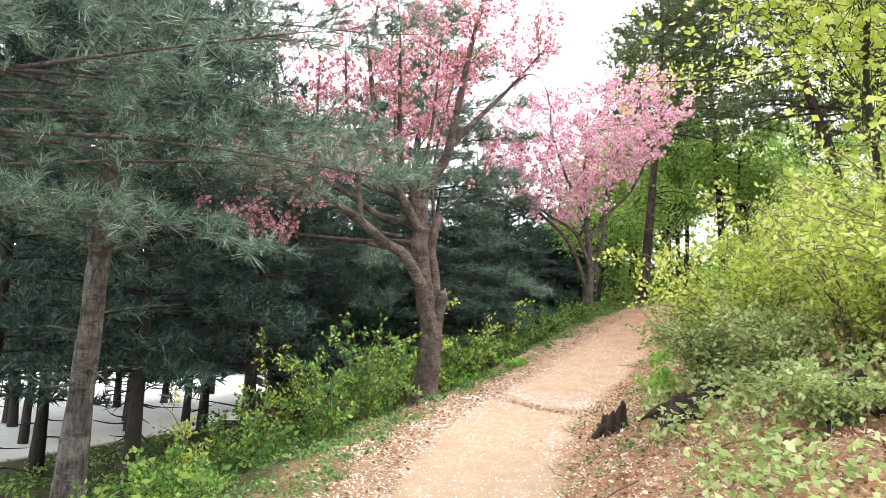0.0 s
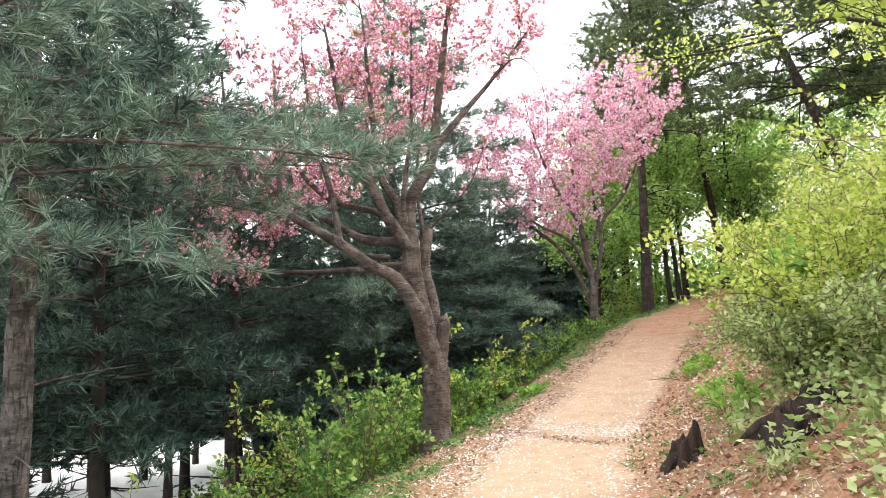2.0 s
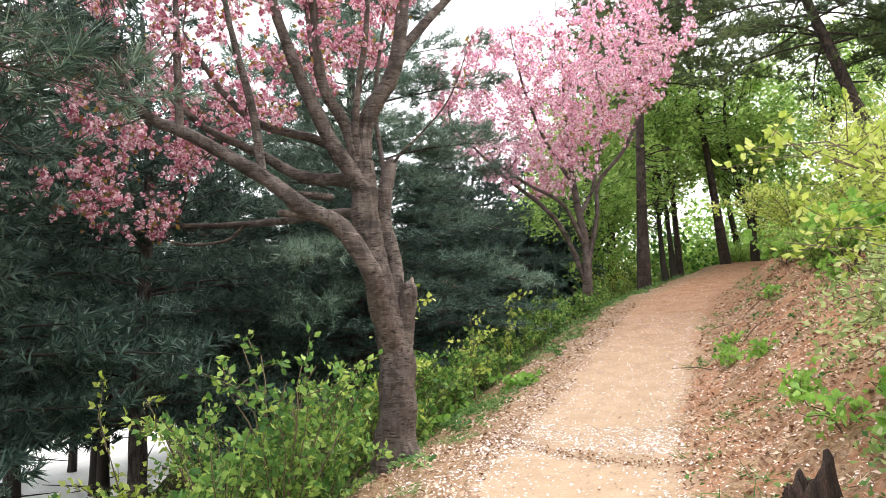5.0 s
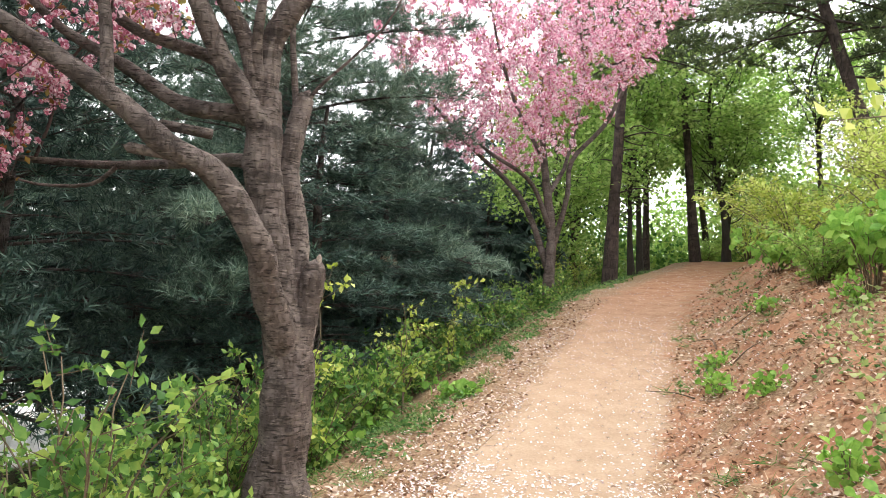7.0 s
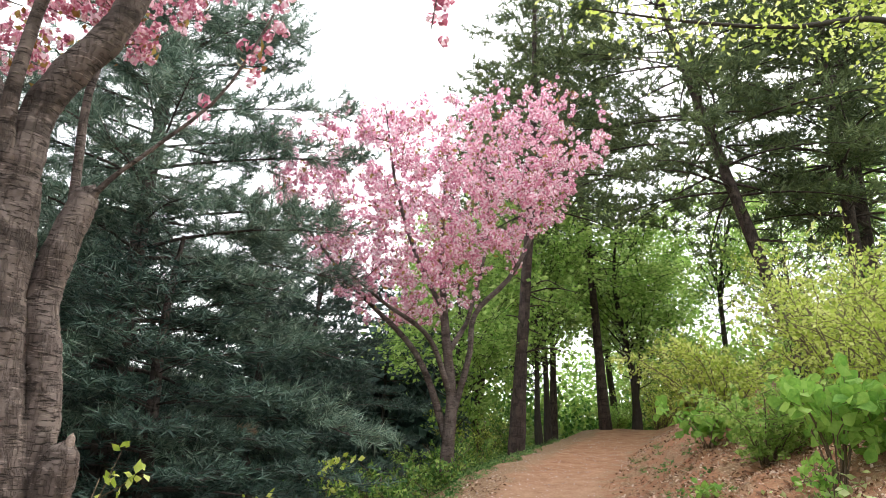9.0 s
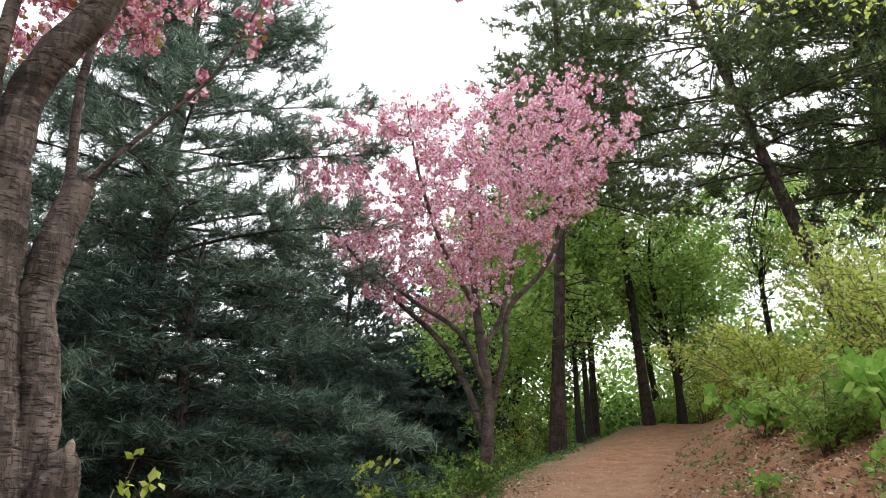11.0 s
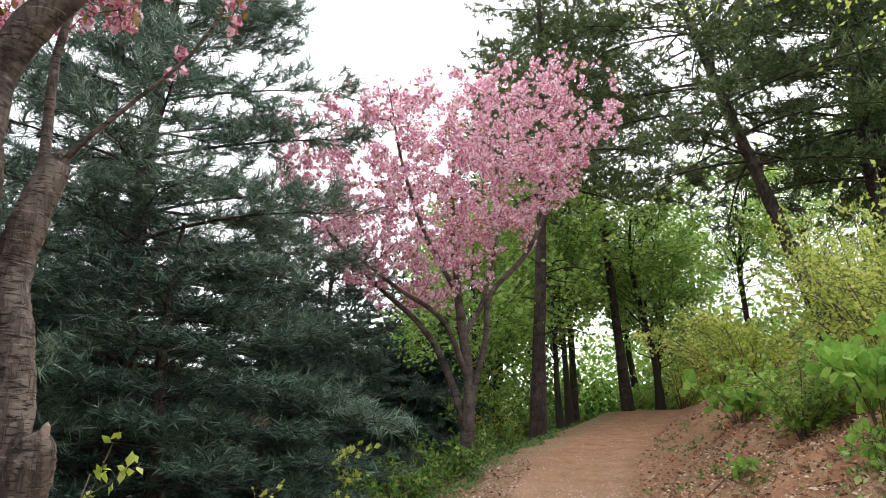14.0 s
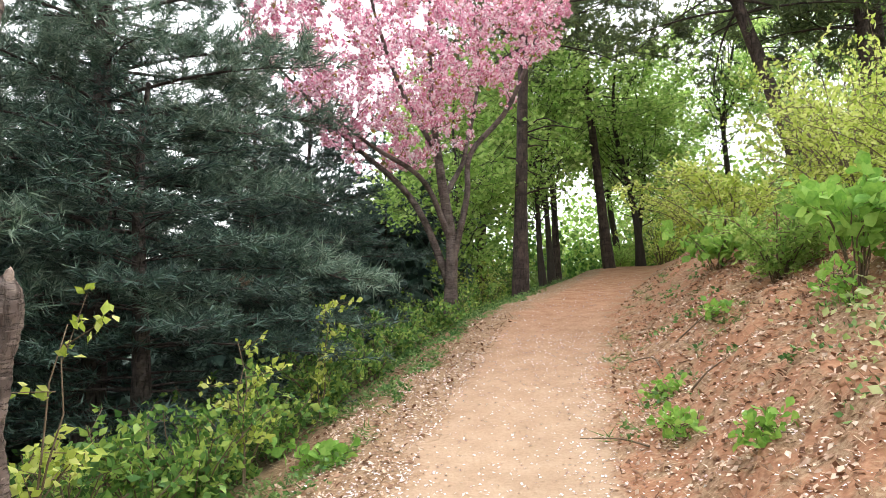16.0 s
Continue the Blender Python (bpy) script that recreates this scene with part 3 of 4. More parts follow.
main.append(limb_part(cherry, [(-0.25, 0.05, 2.75, 0.06), (-0.7, 0.3, 3.1, 0.05), (-1.3, 0.4, 3.3, 0.042), (-1.7, 0.4, 3.65, 0.034), (-2.1, 0.4, 4.3, 0.012)], seed=9))
main.append(limb_part(cherry, [(-0.29, -0.03, 2.65, 0.07), (-0.38, -0.06, 3.0, 0.062), (-0.46, -0.1, 3.22, 0.057), (-0.64, -0.2, 3.55, 0.05), (-0.72, -0.3, 4.4, 0.035), (-0.8, -0.4, 5.6, 0.012)], seed=10))
main.append(limb_part(cherry, [(0.03, 0.0, 0.85, 0.11), (0.09, 0.0, 1.25, 0.1), (0.14, 0.0, 1.5, 0.085), (0.16, 0.0, 1.6, 0.06)], "broken_limb", 22, 0.1, 40, seed=11, gnarl=0.18))
main.append(limb_part(cherry, [(0.0, 0.06, 1.1, 0.11), (0.02, 0.08, 1.6, 0.092), (-0.03, 0.1, 2.0, 0.08), (-0.09, 0.12, 2.25, 0.08), (-0.06, 0.15, 2.55, 0.08), (-0.01, 0.18, 2.8, 0.07), (0.01, 0.18, 2.86, 0.045)], "broken_limb", 24, 0.09, 80, seed=12, gnarl=0.15))
main.append(limb_part(cherry, [(-0.02, 0.16, 2.75, 0.022), (0.1, 0.12, 2.92, 0.014), (0.32, 0.02, 3.12, 0.01), (0.6, -0.05, 3.45, 0.008), (0.85, -0.1, 4.1, 0.004)], steps=14, seed=13))
main.append(limb_part(cherry, [(-0.04, 0.16, 2.6, 0.032), (-0.1, 0.3, 3.0, 0.026), (-0.14, 0.4, 3.6, 0.022), (0.0, 0.5, 4.6, 0.015), (0.2, 0.5, 5.6, 0.007)], steps=14, seed=17))
main.append(limb_part(cherry, [(0.1, -0.06, 3.9, 0.055), (0.5, 0.1, 4.4, 0.042), (1.0, 0.3, 5.0, 0.028), (1.6, 0.4, 5.8, 0.01)], steps=14, seed=14))
main.append(limb_part(cherry, [(-0.3, -0.04, 2.75, 0.045), (-0.34, -0.12, 3.1, 0.038), (-0.3, -0.2, 3.5, 0.033), (-0.2, -0.3, 4.2, 0.024), (-0.15, -0.4, 5.6, 0.01)], steps=40, seed=24, gnarl=0.15))
main.append(limb_part(cherry, [(-0.24, 0.04, 2.95, 0.05), (-0.5, 0.2, 3.3, 0.04), (-0.75, 0.3, 3.9, 0.03), (-0.9, 0.4, 5.2, 0.01)], steps=30, seed=25, gnarl=0.12))
main.append(limb_part(cherry, [(-1.15, -0.6, 2.57, 0.042), (-1.25, -0.5, 3.2, 0.036), (-1.5, -0.4, 4.2, 0.026), (-1.6, -0.5, 5.2, 0.01)], steps=14, seed=15))
main.append(limb_part(cherry, [(-1.9, -0.47, 3.05, 0.04), (-1.95, -0.4, 3.9, 0.03), (-2.0, -0.3, 5.0, 0.01)], steps=12, seed=16))
main.append(limb_part(cherry, [(-2.3, -0.4, 3.28, 0.035), (-2.75, -0.2, 3.6, 0.025), (-3.3, -0.1, 4.2, 0.01)], steps=12, seed=18))
main.append(limb_part(cherry, [(-1.7, 1.6, 2.42, 0.022), (-1.95, 1.7, 2.25, 0.018), (-2.4, 1.7, 2.22, 0.013), (-2.7, 1.6, 2.3, 0.006)], steps=10, seed=19))
main.append(limb_part(cherry, [(0.85, 0.24, 4.82, 0.016), (1.25, -0.2, 5.1, 0.011), (1.5, -0.5, 4.75, 0.007), (1.58, -0.55, 4.2, 0.005), (1.56, -0.5, 3.75, 0.003)], steps=20, segs=6, seed=20))
stub = Pile()
add_tube(stub, np.array([[0.13, 0.0, 1.48, 0.045], [0.165, -0.01, 1.6, 0.03], [0.175, -0.01, 1.66, 0.02]]), 8, 0.2)
stub.link("snag", CUT, cherry, "pale splintered end of a broken limb", smooth=True)
for q, (x, y, z) in enumerate([(-1.0, -0.62, 2.24), (-0.85, -0.5, 2.42)]):
    cut = Pile()
    add_tube(cut, np.array([[x + 0.3, y + 0.1, z - 0.02, 0.035], [x, y, z, 0.033]]), 8, 0.1)
    cut.link("cut_limb", CHERRY_BARK, cherry, smooth=True)


def grow(parent, limbs, aims, seed, stout=0.006, rise=0.25):
    """Branches that reach from the nearest limb to each aim, the inner aims first; the new branches, as rows of x, y, z, radius."""
    r = np.random.default_rng(seed)
    nodes = np.concatenate([l[len(l) // 5 :: 2] for l in limbs])
    core = nodes[np.argmax(nodes[:, 3]), :3]
    wood, grown = Pile(), []
    for aim in aims[np.argsort(np.linalg.norm(aims - core, axis=1))]:
        away = np.linalg.norm(nodes[:, :3] - aim, axis=1)
        steep = (nodes[:, 2] - aim[2] + 0.1) * 1.2
        k = int(np.argmin(away + np.maximum(0, steep) + 0.3 * (nodes[:, 3] < 0.006)))
        p0, rad = nodes[k, :3], min(nodes[k, 3] * 0.7, stout * (0.6 + away[k]))
        mid = p0 + (aim - p0) * 0.5 + r.normal(size=3) * 0.05 * away[k] - np.array([0, 0, rise * 0.25 * away[k]])
        line = curve([[*p0, rad], [*mid, rad * 0.75], [*aim, 0.0035]], max(5, int(away[k] / 0.11)))
        add_tube(wood, line, 5 if rad > 0.009 else 4)
        nodes = np.concatenate([nodes, line[1:]])
        grown.append(line)
    tagged(wood.link("branchwork", CHERRY_TWIG, parent, smooth=True), kind="stuff")
    return grown


def bloom(parent, grown, petals, seed, every=0.075, ball=0.06, cluster=4, petal_count=7, leafy_share=0.35, sit=0.25, keep=None):
    """Pompons of double blossom on short spurs along the branches, thicker towards the tips, with young leaves between."""
    r = np.random.default_rng(seed)
    at, leaf_at = [], []
    for line in grown:
        n = int(np.linalg.norm(np.diff(line[:, :3], axis=0), axis=1).sum() * (1 - sit) / every) + 2
        u = (sit + (1 - sit) * r.uniform(0, 1, n) ** 0.8) * (len(line) - 1.001)
        k = u.astype(int)
        c = line[k, :3] + (line[k + 1, :3] - line[k, :3]) * (u - k)[:, None] + r.normal(size=(n, 3)) * 0.045
        c = c[[keep is None or keep(p) for p in c]]
        for p in c:
            at.append(p + r.normal(size=(r.integers(1, cluster + 2), 3)) * ball * 0.6)
        leaf_at.append(c[r.random(len(c)) < leafy_share])
    at, leaf_at = np.concatenate(at), np.concatenate(leaf_at)
    full = Pile()
    for g in range(3):
        sel = np.arange(len(at)) % 3 == g
        v, f = blossom_ball(petal_count, seed + g)
        full.add(*stamp(v, f, frames(r.normal(size=(sel.sum(), 3)), r), at[sel], ball * r.uniform(0.7, 1.25, sel.sum())))
    full.link("blossom", petals, parent, "clusters of double pink blossom")
    leaf_at = np.repeat(leaf_at, 3, 0) + r.normal(size=(len(leaf_at) * 3, 3)) * 0.04
    young = Pile()
    young.add(*stamp(LEAF, LEAF_F, frames(r.normal(size=leaf_at.shape) + np.array([0, 0, 0.5]), r), leaf_at, r.uniform(0.04, 0.085, len(leaf_at))))
    young.link("leaves", BRONZE, parent, "young bronze-green leaves")
    return len(at)


def aims_in(n, low, high, lower, upper, seed):
    """Places in a crown between a lower and an upper skin, each a height by x; the crown narrows towards front and back."""
    r = np.random.default_rng(seed)
    p = r.uniform(low, high, (n * 12, 3))
    side = np.abs(p[:, 1] / np.where(p[:, 1] < 0, low[1], high[1]))
    lo, hi = np.interp(p[:, 0], *lower) + 0.9 * side**2, np.interp(p[:, 0], *upper) - 1.3 * side**2
    return p[(p[:, 2] > lo) & (p[:, 2] < hi)][:n]


OLD_LOWER = ([-3.6, -2.9, -2.0, -1.0, 0.0, 0.6, 1.8], [2.3, 2.15, 2.9, 3.4, 4.1, 4.9, 5.6])
OLD_UPPER = ([-3.6, -2.5, -1.0, 0.5, 1.9], [4.4, 6.2, 7.4, 7.6, 6.6])
stems = grow(cherry, main[1:8] + main[10:], aims_in(60, (-3.5, -0.9, 2.2), (1.8, 2.4, 7.4), OLD_LOWER, OLD_UPPER, 61), 62, 0.011)
shoots = grow(cherry, main[1:8] + main[10:] + stems, aims_in(560, (-3.6, -1.0, 2.2), (1.9, 2.5, 7.6), OLD_LOWER, OLD_UPPER, 63), 64)
bloom(cherry, shoots + stems + [l[len(l) // 2 :] for l in main[10:-1]] + [main[-1][-5:]], BLOSSOM_DEEP, 21, 0.075, 0.062, 2, 11, keep=lambda c: c[2] > np.interp(c[0], *OLD_LOWER) - 0.15 or (c[0] > 1.3 and c[1] < -0.3) or (0.2 < c[0] < 1.0 and c[1] < 0.15 and c[2] > 3.2))

# the second cherry, in full bloom
cherry2 = thing("cherry_tree", 4.25, 19.0, "smaller cherry tree covered in pink blossom", "tree", z=1.35, sink=0.0)
limbs2 = [limb_part(cherry2, [(-0.02, 0, -0.15, 0.14), (0, 0, 0.3, 0.11), (0.02, 0, 1.2, 0.09), (-0.1, 0, 2.0, 0.075), (-0.2, 0, 2.7, 0.06), (-0.3, 0, 3.8, 0.04), (-0.3, 0, 5.5, 0.012)], "trunk", 12, 0.06, 40, seed=31, gnarl=0.12),
          limb_part(cherry2, [(0.0, 0.05, 0.55, 0.07), (-0.35, 0.15, 1.5, 0.055), (-0.75, 0.2, 2.1, 0.048), (-1.6, 0.3, 2.85, 0.035), (-2.9, 0.4, 4.2, 0.012)], steps=24, seed=32),
          limb_part(cherry2, [(0.04, 0.0, 0.9, 0.06), (0.25, -0.1, 1.9, 0.048), (0.32, -0.1, 2.6, 0.045), (0.95, -0.2, 3.4, 0.04), (1.5, -0.3, 4.9, 0.025), (1.7, -0.3, 6.3, 0.01)], steps=24, seed=33),
          limb_part(cherry2, [(-0.1, 0.0, 1.9, 0.05), (0.2, 0.2, 2.35, 0.04), (0.35, 0.3, 2.7, 0.035), (0.7, 0.6, 4.2, 0.022), (0.6, 0.8, 5.8, 0.008)], steps=20, seed=34),
          limb_part(cherry2, [(-0.02, 0.0, 1.3, 0.05), (-0.5, -0.3, 2.1, 0.04), (-1.3, -0.6, 2.5, 0.028), (-2.0, -0.7, 2.95, 0.01)], steps=20, seed=35),
          limb_part(cherry2, [(-0.2, 0.0, 2.6, 0.04), (-0.7, 0.1, 3.5, 0.035), (-1.2, -0.2, 4.6, 0.024), (-1.5, -0.3, 5.9, 0.008)], steps=20, seed=36)]
NEW_LOWER = ([-3.4, -2.2, -1.6, -0.4, 0.3, 1.0, 2.2], [4.3, 3.0, 2.4, 2.35, 3.0, 3.6, 5.0])
NEW_UPPER = ([-3.4, -2.0, -0.5, 1.2, 1.9, 2.3], [5.0, 5.8, 6.3, 6.8, 6.7, 5.4])
stems2 = grow(cherry2, limbs2, aims_in(60, (-3.2, -2.1, 2.3), (2.1, 2.1, 6.7), NEW_LOWER, NEW_UPPER, 71), 72, 0.009)
shoots2 = grow(cherry2, limbs2 + stems2, aims_in(640, (-3.4, -2.3, 2.3), (2.3, 2.3, 6.9), NEW_LOWER, NEW_UPPER, 73), 74)
bloom(cherry2, shoots2 + stems2, BLOSSOM, 22, 0.075, 0.08, 2, 9, 0.3, 0.1, keep=lambda c: c[2] > 2.25)

# white pines on the slope below the path
big = thing("pine_tree", -4.05, 8.9, "tall white pine with a grey trunk and long drooping needles", "tree", "pines below the path")
pine(big, 11.0, 0.168, 4.6, 2.6, 101, (0.25, 0.0), 18, 0.05, 0.19, 0.45, GREY_BARK, NEEDLES_SHADED, bend=0.05, spurs=10, sag=0.3, step=0.2, dead=9, pad=0.65)
near = thing("pine_tree", -4.35, 6.0, "white pine with long-needled boughs hanging beside the path", "tree", "pines below the path")
pine(near, 9.5, 0.17, 3.7, 3.7, 106, (0.2, 0.0), 36, 0.024, 0.165, 0.46, GREY_BARK, NEEDLES, bend=0.05, spurs=9, sag=0.14, step=0.26, stout=0.6, dead=3, pad=0.7, ring=(6, 9),
     boughs=((3.9, 0.1, 3.7), (4.4, 0.35, 3.9), (5.2, 0.2, 3.8), (4.6, 0.6, 3.6)))
back = thing("pine_tree", -0.5, 17.3, "bushy white pine behind the old cherry tree", "tree", "pines below the path")
pine(back, 9.4, 0.17, 2.8, 3.1, 102, (0.2, -0.1), 26, 0.03, 0.19, 0.46, PINE_BARK, NEEDLES, spurs=15, step=0.2, dead=34, pad=0.65, cone=0.7)
twig = Pile()
v, f = needle_tuft(60, 0.03, 5)
twig.add(*stamp(v, f, frames(np.array([[1.0, 0, -0.2], [1, 0.2, 0]])), np.array([[1.6, -0.6, 2.75], [1.7, -0.6, 2.72]]), np.array([0.13, 0.12])))
twig.link("dead_twig", DRY, back, "withered red-brown needles")
low = thing("pine_tree", -3.3, 14.6, "bushy white pine with boughs near the ground", "tree", "pines below the path")
pine(low, 7.6, 0.15, 1.9, 2.5, 105, (0, 0.1), 14, 0.05, 0.19, 0.5, PINE_BARK, NEEDLES_SHADED, spurs=12, step=0.2, dead=4, pad=0.65)
proto = thing("pine_tree", -8.5, 17.0, "white pine among others on the lower slope, needles coloured for shade", "tree", "pines below the path")
pine(proto, 11.0, 0.14, 2.4, 3.0, 103, (0.2, 0.1), 13, 0.075, 0.22, 0.5, DARK_BARK, NEEDLES_SHADED, spurs=7.5, step=0.24, woody=False, dead=5, sag=0.1)
proto2 = thing("pine_tree", -6.0, 15.9, "dark white pine with low branches on the slope", "tree", "pines below the path")
pine(proto2, 9.2, 0.12, 2.3, 3.0, 104, (-0.1, 0.2), 13, 0.075, 0.22, 0.5, DARK_BARK, NEEDLES, spurs=8.5, step=0.22, woody=False, dead=16)
pole = thing("pine_tree", -7.6, 24.6, "slim pine with a bare dark trunk on the low ground", "tree", "pines below the path")
pine(pole, 11.5, 0.11, 3.9, 2.6, 107, (0.1, 0.3), 10, 0.12, 0.24, 0.6, DARK_BARK, NEEDLES_SHADED, spurs=6, step=0.26, woody=False, dead=5)
rp = np.random.default_rng(12)
for q, (x, y) in enumerate([(-7.2, 12.6), (-4.6, 12.2), (-2.9, 19.5), (-5.8, 20.2), (-8.6, 22.5), (1.4, 21.8), (-0.8, 24.0), (2.6, 25.0), (-4.2, 26.0), (5.2, 29.0), (-12.2, 22.5), (-1.9, 21.6), (1.2, 30.0), (-9.5, 28.0)]):
    src = pole if y > 23 else proto if q % 2 or q < 2 else proto2
    s = rp.uniform(0.85, 1.1) * (0.68 if x > -2 else 0.85 if x > -4.5 else 1)
    copy_thing(src, pose(x, y, on_ground(x, y, 0.05), 0, 0, rp.uniform(0, 360))).scale = (s, s, s)
# slim trunks, plus outer pines out of view added to block light from the left
for q, (x, y) in enumerate([(-9.3, 24.0), (-10.6, 26.4), (-6.3, 28.4), (-13.0, 28.5), (-8.6, 31.0), (-10.4, 20.0), (-11.8, 22.0), (-13.4, 24.8), (-12.5, 15.5), (-14.0, 3.0), (-15.5, 20.0), (-9.0, -2.0), (-16.5, 10.5)]):
    copy_thing(pole, pose(x, y, on_ground(x, y, 0.05), 0, 0, 71 * q)).scale = (0.9 + 0.05 * (q % 4),) * 3

copy_thing(low, pose(0.15, 16.3, on_ground(0.15, 16.3, 0.05), 0, 0, 200)).scale = (0.9, 0.9, 0.6)
copy_thing(low, pose(1.3, 19.6, on_ground(1.3, 19.6, 0.05), 0, 0, 40)).scale = (0.7, 0.7, 0.62)
copy_thing(low, pose(2.4, 22.0, on_ground(2.4, 22.0, 0.05), 0, 0, 130)).scale = (0.85, 0.85, 0.66)
copy_thing(low, pose(-1.2, 20.4, on_ground(-1.2, 20.4, 0.05), 0, 0, 250)).scale = (1.0, 1.0, 0.8)

# red pines at the head of the path
for x, y, hgt, girth, lean, bare, reach, seed in [(6.65, 22.2, 12.5, 0.145, (0.2, 0), 5.6, 2.4, 201), (10.75, 26.1, 13.5, 0.14, (-1.6, 0), 6.0, 3.0, 202), (9.9, 27.6, 12.0, 0.1, (-0.5, 0), 5.5, 2.2, 203),
                                                (12.5, 20.5, 11.5, 0.17, (-4.2, 0.3), 4.2, 4.4, 204), (14.2, 20.5, 14.0, 0.17, (-0.9, 0), 3.6, 4.4, 205), (15.0, 20.9, 14.5, 0.18, (-0.5, 0.4), 3.8, 4.4, 206), (9.0, 32.0, 14.0, 0.2, (0.2, 0), 6.0, 3.2, 207)]:
    t = thing("red_pine", x, y, "tall red pine with a bare dark reddish trunk", "tree", "red pines at the head of the path")
    pine(t, hgt, girth, bare, reach, seed, lean, 12, 0.075, 0.2, 0.55, RED_BARK, NEEDLES_DRY, bend=0.15, spurs=8.5, step=0.22, woody=False, dead=12, pad=0.7)

# broadleaf trees beyond the crest
for x, y, hgt, girth, lean, seed in [(8.6, 25.6, 6.0, 0.09, (-0.5, 0), 301), (9.2, 26.4, 6.8, 0.1, (-0.7, 0), 302), (11.9, 26.4, 6.4, 0.11, (-0.6, 0.3), 303), (13.8, 31.0, 7.5, 0.14, (-0.6, 0), 304), (7.2, 29.0, 7.5, 0.12, (0.2, 0), 305),
                                     (17.0, 33.0, 8.0, 0.14, (-0.3, 0), 306), (5.6, 24.0, 5.6, 0.08, (0.4, 0.2), 307), (11.0, 34.0, 8.5, 0.15, (0, 0), 308), (20.0, 29.0, 8.0, 0.14, (-0.5, 0), 309), (15.4, 27.0, 7.0, 0.12, (0, 0), 310), (18.5, 24.5, 7.0, 0.12, (0, 0), 311), (12.3, 27.2, 5.5, 0.09, (0.3, 0), 312)]:
    t = thing("oak_tree", x, y, "young oak with a thin dark trunk and fresh green leaves", "tree", "oaks beyond the crest")
    leafy(t, hgt, girth, (2.0, 2.0, 2.2), 7000, 0.12, seed, lean=lean, clumps=50, bare=0.3, leaf=SPRING)

# bushes and saplings on the bank above the path
for x, y, hgt, spr, seed, stems in [(3.35, 7.5, 1.9, 1.1, 401, 28), (3.7, 6.1, 2.1, 1.2, 402, 26), (5.2, 7.9, 2.8, 1.4, 403, 28), (4.9, 6.6, 3.0, 1.5, 404, 28), (4.0, 4.8, 2.0, 1.2, 405, 22), (6.2, 7.4, 3.4, 1.6, 406, 22)]:
    t = thing("bush", x, y, "yellow-green leafy bush on the bank above the path", "bush", "bushes on the bank")
    shrub(t, hgt, spr, stems, 210, 0.06, seed, LIME, lean=(-0.3, 0))
for x, y, hgt, spr, seed, stems in [(2.9, 7.4, 1.3, 0.6, 461, 20), (3.1, 6.4, 1.3, 0.65, 462, 20), (2.85, 5.0, 0.7, 0.6, 463, 14), (3.3, 4.2, 0.9, 0.7, 465, 16), (3.6, 8.6, 1.2, 0.7, 466, 18)]:
    t = thing("bush", x, y, "low bramble with fresh green leaves over the bank", "bush", "brambles on the bank")
    shrub(t, hgt, spr, stems, 260, 0.047, seed, BRAMBLE, low=0.03, arch=0.5)
for x, y, hgt, seed, crown, lean in [(5.2, 7.7, 6.0, 411, (1.3, 1.4, 2.1), (-1.0, 0)), (5.6, 6.4, 5.8, 413, (1.6, 1.6, 2.0), (-0.8, 0))]:
    t = thing("sapling", x, y, "slender sapling with airy lime-green spring leaves", "tree", "saplings on the bank")
    leafy(t, hgt, 0.055, crown, 3600, 0.1, seed, DARK_BARK, LIME, lean, 60, flat=0.8)
over = thing("sapling", 8.4, 13.4, "slender tree with a long branch over the path", "tree", "saplings on the bank")
ox, oy, oz = over.location
leafy(over, 6.4, 0.07, (1.4, 1.4, 1.6), 4200, 0.075, 412, DARK_BARK, LIME, (0.2, 0), 40, flat=0.5)
reachline = limb_part(over, [(0.15, 0, 4.0, 0.045), (7.1 - ox, 13 - oy, 6.4 - oz, 0.035), (5.9 - ox, 13 - oy, 6.05 - oz, 0.026), (4.9 - ox, 13 - oy, 5.85 - oz, 0.018), (3.6 - ox, 13 - oy, 5.7 - oz, 0.006)], "branch", 7, 0.05, 20, DARK_BARK, 6)
rl = np.random.default_rng(9)
spray = Pile()
at = reachline[rl.integers(8, 20, 480), :3] + rl.normal(size=(480, 3)) * np.array([0.3, 0.3, 0.16]) + np.array([0, 0, 0.05])
spray.add(*stamp(LEAF, LEAF_F, frames(rl.normal(size=(480, 3)), rl), at, rl.uniform(0.05, 0.09, 480)))
tagged(spray.link("spray", LIME, over), kind="stuff")
for x, y, hgt, spr, seed, stems in [(6.5, 14.5, 1.4, 0.9, 421, 22), (7.6, 14.4, 2.6, 1.5, 422, 26), (7.4, 16.4, 1.7, 1.3, 423, 24), (8.6, 18.2, 2.0, 1.4, 424, 24), (9.8, 20.6, 1.9, 1.4, 425, 22), (9.2, 16.2, 3.2, 1.8, 426, 28), (11.0, 18.4, 3.2, 2.0, 427, 28), (7.2, 11.6, 2.6, 1.6, 428, 26), (11.8, 23.5, 2.2, 1.6, 429, 22), (13.2, 25.6, 2.6, 1.8, 430, 22), (13.5, 21.5, 3.0, 2.0, 431, 24), (10.0, 13.8, 3.4, 1.9, 432, 26)]:
    t = thing("bush", x, y, "twiggy bush with small light green leaves on the bank", "bush", "bushes on the bank")
    shrub(t, hgt, spr, stems, 160, 0.068, seed, SPRING if seed % 3 == 1 else LIME)
